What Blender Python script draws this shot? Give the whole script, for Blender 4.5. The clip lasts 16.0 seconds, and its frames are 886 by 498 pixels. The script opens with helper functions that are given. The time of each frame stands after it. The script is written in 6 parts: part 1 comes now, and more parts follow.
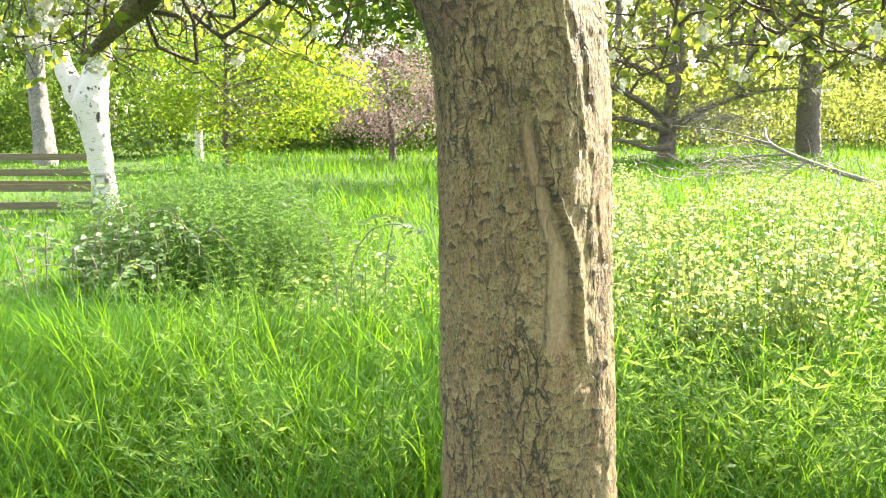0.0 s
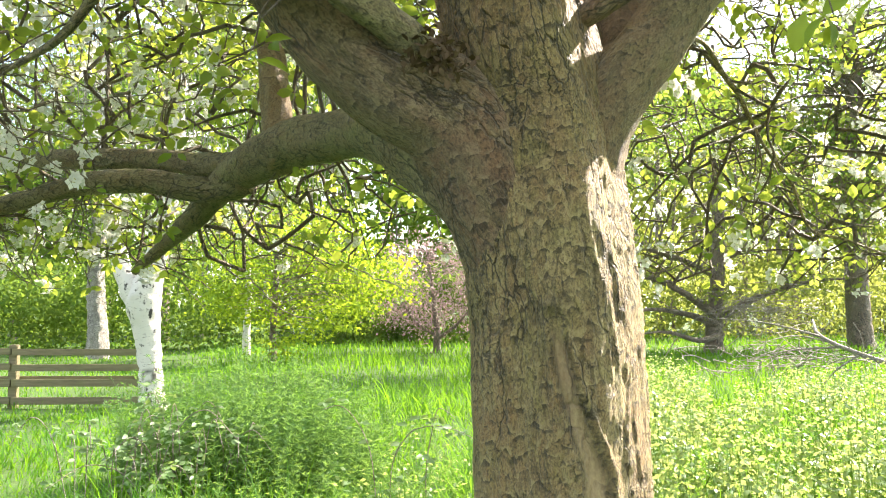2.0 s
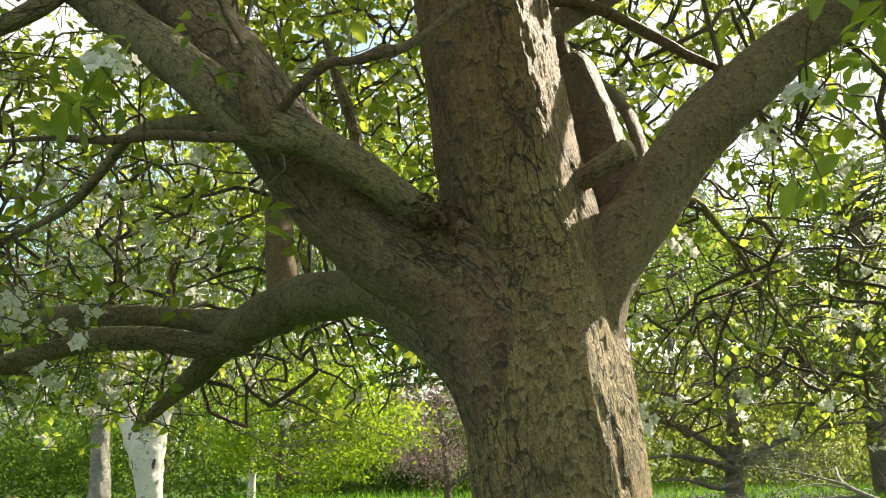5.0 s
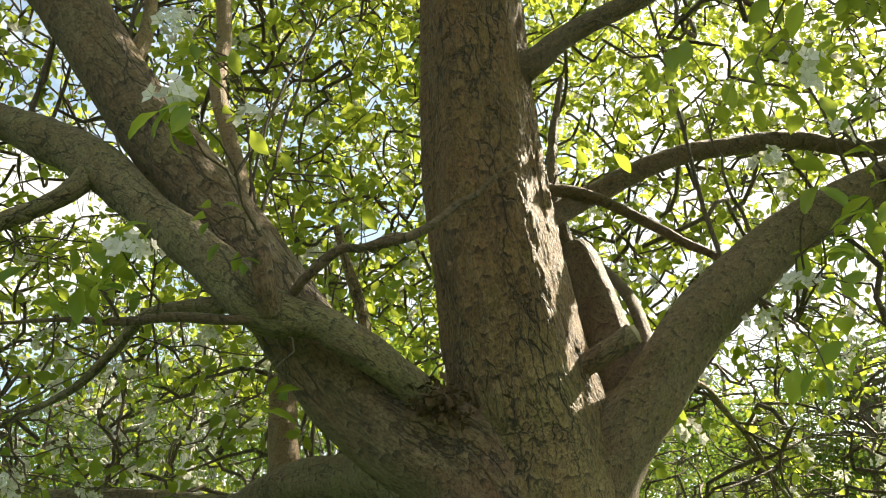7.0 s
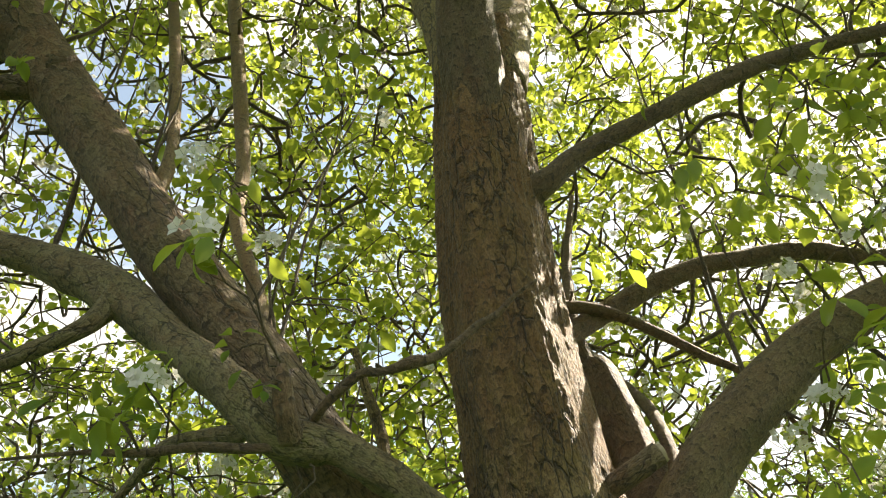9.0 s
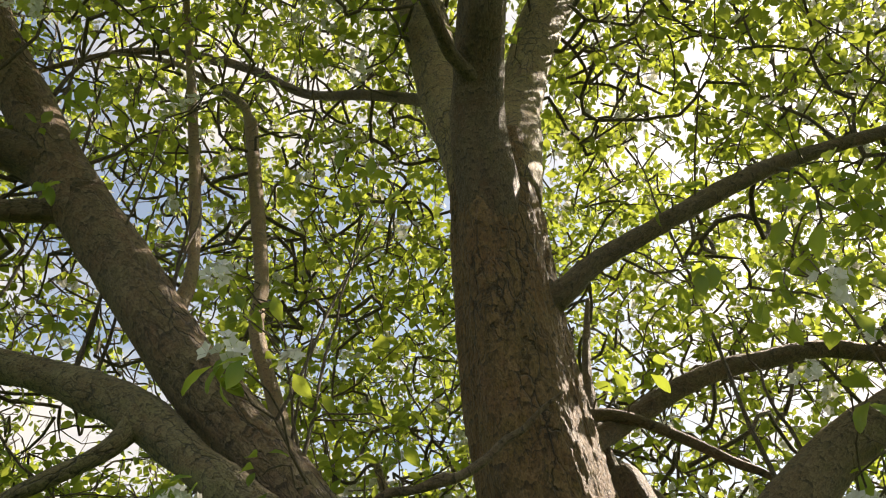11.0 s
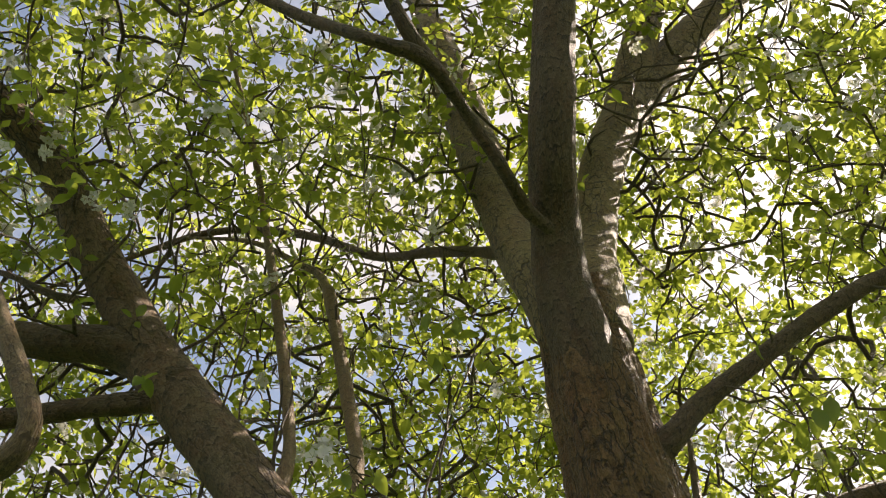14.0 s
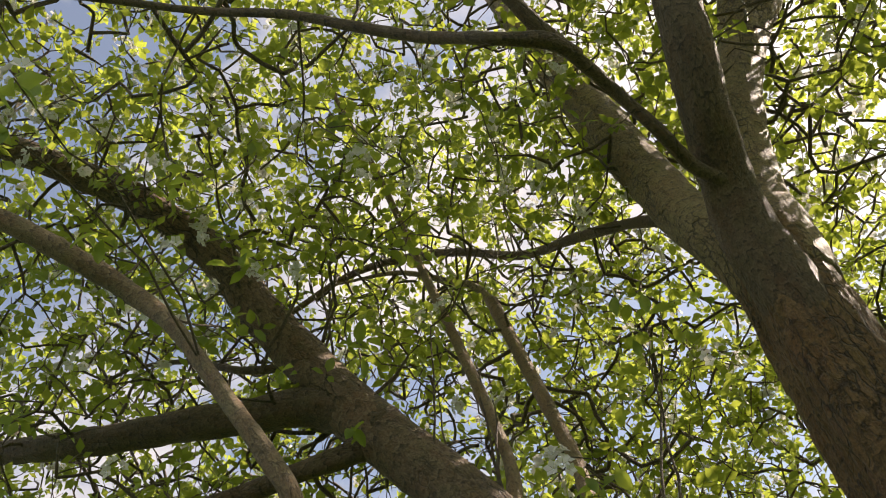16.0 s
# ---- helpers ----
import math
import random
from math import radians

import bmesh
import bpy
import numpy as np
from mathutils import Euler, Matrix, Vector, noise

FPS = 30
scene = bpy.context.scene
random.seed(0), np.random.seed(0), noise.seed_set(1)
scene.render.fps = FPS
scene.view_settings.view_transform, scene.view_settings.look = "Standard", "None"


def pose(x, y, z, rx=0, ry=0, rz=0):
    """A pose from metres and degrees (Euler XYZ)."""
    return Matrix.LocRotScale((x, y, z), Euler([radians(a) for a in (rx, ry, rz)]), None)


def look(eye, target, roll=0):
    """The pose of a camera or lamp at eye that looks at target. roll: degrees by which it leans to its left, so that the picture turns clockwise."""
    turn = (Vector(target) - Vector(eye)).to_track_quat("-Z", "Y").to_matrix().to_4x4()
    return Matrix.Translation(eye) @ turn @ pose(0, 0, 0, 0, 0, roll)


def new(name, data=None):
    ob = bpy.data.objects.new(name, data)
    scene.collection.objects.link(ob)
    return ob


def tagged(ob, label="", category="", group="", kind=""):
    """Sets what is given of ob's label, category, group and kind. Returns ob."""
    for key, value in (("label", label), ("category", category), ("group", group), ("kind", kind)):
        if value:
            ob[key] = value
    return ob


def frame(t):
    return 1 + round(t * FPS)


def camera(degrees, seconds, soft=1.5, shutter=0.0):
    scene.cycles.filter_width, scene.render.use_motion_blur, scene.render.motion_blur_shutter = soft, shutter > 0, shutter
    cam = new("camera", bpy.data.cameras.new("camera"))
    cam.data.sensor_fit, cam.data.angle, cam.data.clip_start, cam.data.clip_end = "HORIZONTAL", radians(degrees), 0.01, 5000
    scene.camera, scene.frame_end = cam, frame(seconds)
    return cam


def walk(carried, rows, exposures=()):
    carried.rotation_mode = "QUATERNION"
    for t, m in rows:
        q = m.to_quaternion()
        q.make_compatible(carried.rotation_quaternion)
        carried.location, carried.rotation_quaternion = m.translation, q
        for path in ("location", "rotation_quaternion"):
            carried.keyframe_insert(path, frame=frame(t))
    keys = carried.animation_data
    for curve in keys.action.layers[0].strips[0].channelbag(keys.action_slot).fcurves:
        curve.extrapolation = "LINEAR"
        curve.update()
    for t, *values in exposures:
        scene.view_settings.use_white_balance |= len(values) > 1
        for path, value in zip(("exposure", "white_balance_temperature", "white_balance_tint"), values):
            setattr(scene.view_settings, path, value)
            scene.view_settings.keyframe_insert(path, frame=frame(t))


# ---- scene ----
cam = camera(54.4, 16.0, 1.0)
# seconds, eye, pitch above the level, roll, yaw
PATH = [
    (0.0, 0.002, 0.006, 1.508, -8.66, -0.08, 0.25),
    (0.5, 0.011, 0.014, 1.539, -4.24, -0.26, 0.64),
    (1.0, 0.015, 0.001, 1.552, 0.01, -0.51, 2.05),
    (1.5, 0.028, -0.001, 1.555, 2.41, -0.43, 2.77),
    (2.0, 0.032, -0.009, 1.568, 3.97, -0.39, 3.18),
    (2.5, 0.051, -0.022, 1.577, 4.03, -0.42, 3.29),
    (3.0, 0.062, -0.030, 1.589, 4.67, -0.41, 3.49),
    (3.2, 0.066, -0.032, 1.591, 5.87, -0.48, 3.55),
    (5.3, 0.058, -0.013, 1.616, 15.05, -0.76, 3.84),
    (5.5, 0.062, -0.018, 1.616, 16.48, -0.89, 3.84),
    (6.0, 0.069, -0.032, 1.614, 21.00, -0.94, 3.99),
    (6.5, 0.063, -0.044, 1.616, 23.10, -0.63, 3.91),
    (7.0, 0.054, -0.042, 1.614, 25.35, -0.13, 3.98),
    (7.5, 0.049, -0.037, 1.612, 25.62, 0.10, 4.16),
    (8.0, 0.048, -0.039, 1.610, 28.02, -0.40, 4.35),
    (8.5, 0.044, -0.052, 1.614, 31.03, -1.17, 4.62),
    (8.7, 0.043, -0.056, 1.616, 32.05, -1.23, 4.69),
    (10.8, 0.006, -0.086, 1.644, 37.61, -2.56, 5.14),
    (11.0, 0.006, -0.096, 1.644, 39.57, -2.72, 5.08),
    (11.5, 0.008, -0.125, 1.650, 43.66, -2.65, 4.81),
    (12.0, -0.004, -0.151, 1.655, 44.68, -1.10, 4.75),
    (12.5, -0.014, -0.160, 1.657, 47.77, -1.02, 4.76),
    (13.0, -0.036, -0.158, 1.651, 48.35, -1.24, 5.11),
    (13.5, -0.055, -0.152, 1.659, 48.67, -3.02, 6.08),
    (14.0, -0.071, -0.149, 1.686, 49.16, -5.32, 9.70),
    (14.5, -0.131, -0.136, 1.713, 49.21, -7.03, 14.20),
    (15.0, -0.178, -0.136, 1.730, 49.36, -7.13, 18.22),
    (15.5, -0.214, -0.157, 1.752, 49.46, -8.96, 19.56),
    (16.0, -0.251, -0.185, 1.762, 50.10, -11.64, 20.77),
]
EXPOSURES = [(0.0, 2.45, 6900, 18), (1.6, 2.4, 6900, 18), (2.5, 2.18, 6900, 17), (3.2, 1.90, 7000, 15), (5.3, 1.24, 7400, 9), (8.7, 1.24, 7600, 13), (10.8, 0.72, 7500, 19), (16.0, 0.65, 7300, 26)]
walk(cam, [(t, pose(x, y, z, 90 + pitch, 0, yaw) @ pose(0, 0, 0, 0, 0, roll)) for t, x, y, z, pitch, roll, yaw in PATH], EXPOSURES)

# ---- sky, sun ----
SUN_AZ, SUN_EL = 53.0, 42.0        # degrees to the right of the first view, and above the level
world = bpy.data.worlds.new("sky")
scene.world = world
world.use_nodes = True
wn, wl = world.node_tree.nodes, world.node_tree.links
wn.clear()
sky = wn.new("ShaderNodeTexSky")
sky.sky_type, sky.sun_disc = "NISHITA", False
sky.sun_elevation, sky.sun_rotation = radians(SUN_EL), radians(SUN_AZ)
sky.dust_density, sky.air_density = 2.0, 1.0
wco = wn.new("ShaderNodeTexCoord")
wmap = wn.new("ShaderNodeMapping")
wmap.inputs["Scale"].default_value = (1.6, 1.6, 3.2)
wnoise = wn.new("ShaderNodeTexNoise")
wnoise.inputs["Scale"].default_value, wnoise.inputs["Detail"].default_value, wnoise.inputs["Roughness"].default_value = 1.7, 7.0, 0.58
wramp = wn.new("ShaderNodeValToRGB")
wramp.color_ramp.elements[0].position, wramp.color_ramp.elements[1].position = 0.45, 0.60
wramp.color_ramp.elements[0].color = (0.10, 0.10, 0.10, 1)
wmix = wn.new("ShaderNodeMix")
wmix.data_type = "RGBA"
wbg = wn.new("ShaderNodeBackground")
wbg.inputs["Strength"].default_value = 0.05
wout = wn.new("ShaderNodeOutputWorld")
# thin cloud, brighter about the sun
wdot = wn.new("ShaderNodeVectorMath")
wdot.operation = "DOT_PRODUCT"
wdot.inputs[1].default_value = (math.sin(radians(SUN_AZ)) * math.cos(radians(SUN_EL)), math.cos(radians(SUN_AZ)) * math.cos(radians(SUN_EL)), math.sin(radians(SUN_EL)))
wl.new(wco.outputs["Generated"], wdot.inputs[0])
wpow = wn.new("ShaderNodeMapRange")
wpow.interpolation_type = "SMOOTHERSTEP"
for key, value in (("From Min", 0.70), ("From Max", 1.0), ("To Min", 12.0), ("To Max", 17.0)):
    wpow.inputs[key].default_value = value
wl.new(wdot.outputs["Value"], wpow.inputs["Value"])
wtint = wn.new("ShaderNodeVectorMath")
wtint.operation = "SCALE"
wtint.inputs[0].default_value = (0.94, 1.0, 1.0)
wl.new(wpow.outputs[0], wtint.inputs["Scale"])
wl.new(wtint.outputs[0], wmix.inputs["B"])
wl.new(wco.outputs["Generated"], wmap.inputs["Vector"])
wl.new(wmap.outputs[0], wnoise.inputs["Vector"])
wl.new(wnoise.outputs["Fac"], wramp.inputs["Fac"])
wl.new(wramp.outputs["Color"], wmix.inputs["Factor"])
wblue = wn.new("ShaderNodeVectorMath")
wblue.operation = "MULTIPLY"
wblue.inputs[1].default_value = (2.45, 2.75, 2.60)
wl.new(sky.outputs[0], wblue.inputs[0])
wl.new(wblue.outputs[0], wmix.inputs["A"])
wl.new(wmix.outputs["Result"], wbg.inputs["Color"])
wl.new(wbg.outputs[0], wout.inputs["Surface"])
sun_data = bpy.data.lights.new("sun", "SUN")
sun_data.energy, sun_data.angle, sun_data.color = 5.0, radians(0.55), (1.0, 0.94, 0.82)
sun = new("sun", sun_data)
sa, se = radians(SUN_AZ), radians(SUN_EL)
sun.matrix_world = look((40 * math.sin(sa) * math.cos(se), 40 * math.cos(sa) * math.cos(se), 40 * math.sin(se)), (0, 0, 0))


# ---- materials ----
def shader(name):
    m = bpy.data.materials.new(name)
    m.use_nodes = True
    m.node_tree.nodes.clear()
    return m, m.node_tree.nodes, m.node_tree.links


def noise_node(n, l, vec, scale, detail=4.0, rough=0.55):
    t = n.new("ShaderNodeTexNoise")
    t.inputs["Scale"].default_value, t.inputs["Detail"].default_value, t.inputs["Roughness"].default_value = scale, detail, rough
    if vec is not None:
        l.new(vec, t.inputs["Vector"])
    return t.outputs["Fac"]


def ramp_node(n, l, fac, stops):
    r = n.new("ShaderNodeValToRGB")
    while len(r.color_ramp.elements) < len(stops):
        r.color_ramp.elements.new(0.5)
    for e, (p, c) in zip(r.color_ramp.elements, stops):
        e.position, e.color = p, (c, c, c, 1) if isinstance(c, (int, float)) else (*c, 1)
    l.new(fac, r.inputs["Fac"])
    return r.outputs["Color"]


def mix_node(n, l, fac, a, b, mode="MIX"):
    m = n.new("ShaderNodeMix")
    m.data_type, m.blend_type = "RGBA", mode
    for key, v in (("Factor", fac), ("A", a), ("B", b)):
        if isinstance(v, (int, float)):
            m.inputs[key].default_value = v if key == "Factor" else (v, v, v, 1)
        elif isinstance(v, tuple):
            m.inputs[key].default_value = (*v, 1)
        else:
            l.new(v, m.inputs[key])
    return m.outputs["Result"]


def stretched(n, l, vec, scale):
    m = n.new("ShaderNodeMapping")
    m.inputs["Scale"].default_value = scale
    l.new(vec, m.inputs["Vector"])
    return m.outputs[0]


def finish(n, l, colour, rough, height=None, strength=0.5, distance=0.004, spec=0.3):
    p = n.new("ShaderNodeBsdfPrincipled")
    if isinstance(colour, tuple):
        p.inputs["Base Color"].default_value = (*colour, 1)
    else:
        l.new(colour, p.inputs["Base Color"])
    if isinstance(rough, float):
        p.inputs["Roughness"].default_value = rough
    else:
        l.new(rough, p.inputs["Roughness"])
    p.inputs["Specular IOR Level"].default_value = spec
    if height is not None:
        b = n.new("ShaderNodeBump")
        b.inputs["Strength"].default_value, b.inputs["Distance"].default_value = strength, distance
        l.new(height, b.inputs["Height"])
        l.new(b.outputs[0], p.inputs["Normal"])
    o = n.new("ShaderNodeOutputMaterial")
    l.new(p.outputs[0], o.inputs["Surface"])
    return p


def math_node(n, l, op, a, b=0.0):
    m = n.new("ShaderNodeMath")
    m.operation = op
    for i, v in enumerate((a, b)):
        if isinstance(v, (int, float)):
            m.inputs[i].default_value = v
        else:
            l.new(v, m.inputs[i])
    return m.outputs[0]


def cells(n, l, vec, feature="F1"):
    v = n.new("ShaderNodeTexVoronoi")
    v.feature = feature
    v.inputs["Scale"].default_value = 1.0
    l.new(vec, v.inputs["Vector"])
    if feature != "F1":
        return v.outputs["Distance"], None
    sep = n.new("ShaderNodeSeparateColor")
    l.new(v.outputs["Color"], sep.inputs[0])
    return v.outputs["Distance"], sep.outputs[0]


def bark_material(name, dark, mid, pale, rust, lichen=(0.17, 0.17, 0.10), fine=1.0, cracked=1.0):
    """Flaking bark on the tube's own coordinates: round the limb and along it, in metres."""
    m, n, l = shader(name)
    a = n.new("ShaderNodeAttribute")
    a.attribute_name = "bark"
    co = a.outputs["Vector"]

    def warped(scale, amount, detail):
        t = n.new("ShaderNodeTexNoise")
        t.inputs["Scale"].default_value, t.inputs["Detail"].default_value, t.inputs["Roughness"].default_value = scale * fine, detail, 0.6
        l.new(co, t.inputs["Vector"])
        w = n.new("ShaderNodeVectorMath")
        w.operation = "MULTIPLY_ADD"
        w.inputs[1].default_value = (amount / fine, amount / fine, amount * 1.6 / fine)
        l.new(t.outputs["Color"], w.inputs[0])
        l.new(co, w.inputs[2])
        return w.outputs[0]

    def at(vec, side, up):
        return stretched(n, l, vec, (side * fine, side * fine, up * fine))

    torn = warped(55.0, 0.016, 4.0)      # ragged flake edges
    bent = warped(11.0, 0.050, 5.0)      # wandering furrows
    # thin furrows along the limb, in patches
    gap, _ = cells(n, l, at(bent, 40, 9), "DISTANCE_TO_EDGE")
    gap2, _ = cells(n, l, at(torn, 75, 14), "DISTANCE_TO_EDGE")
    where = noise_node(n, l, at(co, 9, 2.6), 1.0, 3)
    where2 = noise_node(n, l, at(co, 17, 8), 1.0, 3)
    broken = noise_node(n, l, at(torn, 34, 20), 1.0, 3, 0.6)
    crack = math_node(n, l, "MULTIPLY", ramp_node(n, l, gap, [(0.02, 1.0), (0.085, 0.0)]), ramp_node(n, l, where, [(0.44, 0.0), (0.57, 1.0)]))
    crack = math_node(n, l, "MULTIPLY", crack, ramp_node(n, l, broken, [(0.36, 0.0), (0.45, 1.0)]))
    nick = math_node(n, l, "MULTIPLY", ramp_node(n, l, gap2, [(0.01, 1.0), (0.07, 0.0)]), ramp_node(n, l, where2, [(0.51, 0.0), (0.64, 0.8)]))
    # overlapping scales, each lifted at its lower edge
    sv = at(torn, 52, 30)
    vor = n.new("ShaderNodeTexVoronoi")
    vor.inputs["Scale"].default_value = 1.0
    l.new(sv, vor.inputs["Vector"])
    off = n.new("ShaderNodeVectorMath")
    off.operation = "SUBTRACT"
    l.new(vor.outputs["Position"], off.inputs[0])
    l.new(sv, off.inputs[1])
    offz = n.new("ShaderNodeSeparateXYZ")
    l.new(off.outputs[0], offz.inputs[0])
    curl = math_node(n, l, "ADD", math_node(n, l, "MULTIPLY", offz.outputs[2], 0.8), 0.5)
    tone = n.new("ShaderNodeSeparateColor")
    l.new(vor.outputs["Color"], tone.inputs[0])
    _, plate = cells(n, l, at(bent, 24, 9))
    grain = noise_node(n, l, at(torn, 210, 110), 1.0, 5, 0.75)
    streak = noise_node(n, l, at(bent, 90, 16), 1.0, 5, 0.7)
    big = noise_node(n, l, at(co, 8, 4), 1.0, 4, 0.6)
    red = noise_node(n, l, at(co, 13, 5), 1.0, 5, 0.65)
    moss = noise_node(n, l, at(bent, 16, 9), 1.0, 4, 0.6)
    c = mix_node(n, l, ramp_node(n, l, streak, [(0.38, 0.0), (0.72, 0.6)]), mid, pale)
    c = mix_node(n, l, ramp_node(n, l, red, [(0.42, 0.0), (0.62, 0.7)]), c, rust)
    c = mix_node(n, l, ramp_node(n, l, moss, [(0.48, 0.0), (0.64, 0.6)]), c, lichen)
    c = mix_node(n, l, ramp_node(n, l, big, [(0.50, 0.0), (0.72, 0.25)]), c, dark)
    c = mix_node(n, l, ramp_node(n, l, tone.outputs[0], [(0.62, 0.0), (0.95, 0.35)]), c, pale)
    c = mix_node(n, l, ramp_node(n, l, tone.outputs[1], [(0.70, 0.0), (0.98, 0.30)]), c, dark)
    c = mix_node(n, l, ramp_node(n, l, grain, [(0.38, 0.75), (0.53, 0.0)]), c, dark)
    c = mix_node(n, l, ramp_node(n, l, grain, [(0.55, 0.0), (0.68, 0.5)]), c, pale)
    # shade at each scale's top and a lit lower lip, put into colour
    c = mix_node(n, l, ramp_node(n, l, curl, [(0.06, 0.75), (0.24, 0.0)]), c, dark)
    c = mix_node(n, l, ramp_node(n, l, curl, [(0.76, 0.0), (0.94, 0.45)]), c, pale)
    c = mix_node(n, l, math_node(n, l, "MULTIPLY", nick, 0.4 + 0.6 * cracked), c, dark)
    c = mix_node(n, l, math_node(n, l, "MULTIPLY", crack, 0.88 * cracked), c, dark)
    # redder, darker bark higher up
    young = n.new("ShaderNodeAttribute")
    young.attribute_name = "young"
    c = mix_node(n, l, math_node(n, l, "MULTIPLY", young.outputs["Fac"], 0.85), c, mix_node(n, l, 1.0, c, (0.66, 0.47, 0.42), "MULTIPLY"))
    s = n.new("ShaderNodeAttribute")
    s.attribute_name = "scar"
    bare = math_node(n, l, "MAXIMUM", s.outputs["Fac"], 0.0)
    slit = math_node(n, l, "MAXIMUM", math_node(n, l, "MULTIPLY", s.outputs["Fac"], -1.0), 0.0)
    c = mix_node(n, l, bare, c, mix_node(n, l, ramp_node(n, l, streak, [(0.35, 0.0), (0.65, 1.0)]), (0.36, 0.245, 0.130), (0.52, 0.39, 0.225)))
    c = mix_node(n, l, slit, c, dark)
    calm = math_node(n, l, "SUBTRACT", 1.0, math_node(n, l, "MULTIPLY", bare, 0.7))
    h = math_node(n, l, "ADD", math_node(n, l, "MULTIPLY", curl, 0.0085), math_node(n, l, "MULTIPLY", plate, 0.0080))
    h = math_node(n, l, "ADD", h, math_node(n, l, "MULTIPLY", streak, 0.012))
    h = math_node(n, l, "ADD", h, math_node(n, l, "ADD", math_node(n, l, "MULTIPLY", grain, 0.0070), math_node(n, l, "MULTIPLY", tone.outputs[2], 0.0045)))
    h = math_node(n, l, "SUBTRACT", h, math_node(n, l, "ADD", math_node(n, l, "MULTIPLY", crack, 0.011 * cracked), math_node(n, l, "MULTIPLY", nick, 0.006)))
    p = finish(n, l, c, 0.56, math_node(n, l, "MULTIPLY", h, calm), 1.0, 1.0 / fine, 0.45)
    p.inputs["Sheen Weight"].default_value, p.inputs["Sheen Roughness"].default_value = 0.12, 0.35
    p.inputs["Sheen Tint"].default_value = (1.0, 0.95, 0.86, 1)
    return m


def leaf_material(name, low, high, through_colour, trans=0.5, rough=0.42, islands=True, gloss=0.3):
    m, n, l = shader(name)
    if islands:
        r = n.new("ShaderNodeNewGeometry").outputs["Random Per Island"]
    else:
        r = n.new("ShaderNodeObjectInfo").outputs["Random"]
    tc = n.new("ShaderNodeTexCoord").outputs["Object"]
    patch = noise_node(n, l, tc, 2.2, 3)
    c = mix_node(n, l, r, low, high)
    c = mix_node(n, l, ramp_node(n, l, patch, [(0.4, 0.0), (0.65, 0.35)]), c, high)
    fine = noise_node(n, l, tc, 160.0, 3)
    c = mix_node(n, l, mix_node(n, l, fine, 0.0, 0.35), c, low)
    p = n.new("ShaderNodeBsdfPrincipled")
    l.new(c, p.inputs["Base Color"])
    p.inputs["Roughness"].default_value, p.inputs["Specular IOR Level"].default_value = rough, gloss
    b = n.new("ShaderNodeBump")
    b.inputs["Strength"].default_value, b.inputs["Distance"].default_value = 0.3, 0.002
    l.new(fine, b.inputs["Height"])
    l.new(b.outputs[0], p.inputs["Normal"])
    t = n.new("ShaderNodeBsdfTranslucent")
    l.new(mix_node(n, l, r, through_colour, tuple(v * 0.7 for v in through_colour)), t.inputs["Color"])
    mx = n.new("ShaderNodeMixShader")
    mx.inputs[0].default_value = trans
    l.new(p.outputs[0], mx.inputs[1])
    l.new(t.outputs[0], mx.inputs[2])
    o = n.new("ShaderNodeOutputMaterial")
    l.new(mx.outputs[0], o.inputs["Surface"])
    return m


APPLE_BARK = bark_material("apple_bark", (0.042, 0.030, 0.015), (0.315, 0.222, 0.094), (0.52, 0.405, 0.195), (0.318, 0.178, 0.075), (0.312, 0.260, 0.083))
RED_BARK = bark_material("reddish_bark", (0.040, 0.025, 0.016), (0.235, 0.150, 0.082), (0.40, 0.300, 0.185), (0.27, 0.130, 0.068), (0.235, 0.190, 0.09), fine=0.8)
SMOOTH_BARK = bark_material("smooth_bark", (0.040, 0.028, 0.016), (0.225, 0.156, 0.080), (0.35, 0.265, 0.150), (0.24, 0.135, 0.068), (0.220, 0.185, 0.075), fine=1.25, cracked=0.25)
# reddish bark, with the upper limbs' shade also put into the colour
DARK_BARK = bark_material("dark_bark", (0.030, 0.020, 0.013), (0.165, 0.108, 0.060), (0.29, 0.21, 0.13), (0.20, 0.098, 0.052), (0.16, 0.125, 0.06), fine=1.4, cracked=0.6)
TWIG_BARK = bark_material("twig_bark", (0.040, 0.030, 0.021), (0.125, 0.088, 0.055), (0.23, 0.17, 0.11), (0.15, 0.08, 0.045), fine=2.0)
GREY_BARK = bark_material("grey_bark", (0.06, 0.048, 0.038), (0.18, 0.135, 0.095), (0.28, 0.225, 0.165), (0.19, 0.12, 0.08), fine=0.35)
DEAD_WOOD = bark_material("dead_wood", (0.10, 0.085, 0.065), (0.24, 0.21, 0.17), (0.42, 0.39, 0.33), (0.22, 0.17, 0.12), fine=0.8)
APPLE_LEAF = leaf_material("apple_leaf", (0.036, 0.098, 0.026), (0.105, 0.200, 0.045), (0.56, 0.66, 0.085), 0.56, 0.36, gloss=0.45)
APPLE_LEAF_ONE = leaf_material("apple_leaf_single", (0.050, 0.125, 0.030), (0.13, 0.235, 0.055), (0.56, 0.68, 0.085), 0.56, 0.36, islands=False, gloss=0.45)
PETAL = leaf_material("petal", (0.80, 0.78, 0.74), (0.86, 0.85, 0.82), (0.86, 0.85, 0.80), 0.42, 0.6)
STAMEN = leaf_material("stamen", (0.55, 0.48, 0.16), (0.6, 0.55, 0.25), (0.5, 0.45, 0.15), 0.2, 0.7)
GRASS = leaf_material("grass_blade", (0.023, 0.088, 0.011), (0.054, 0.160, 0.017), (0.23, 0.47, 0.022), 0.44, 0.6, gloss=0.09)
WEED = leaf_material("weed_leaf", (0.048, 0.125, 0.032), (0.12, 0.235, 0.07), (0.33, 0.52, 0.08), 0.45, 0.55, gloss=0.14)
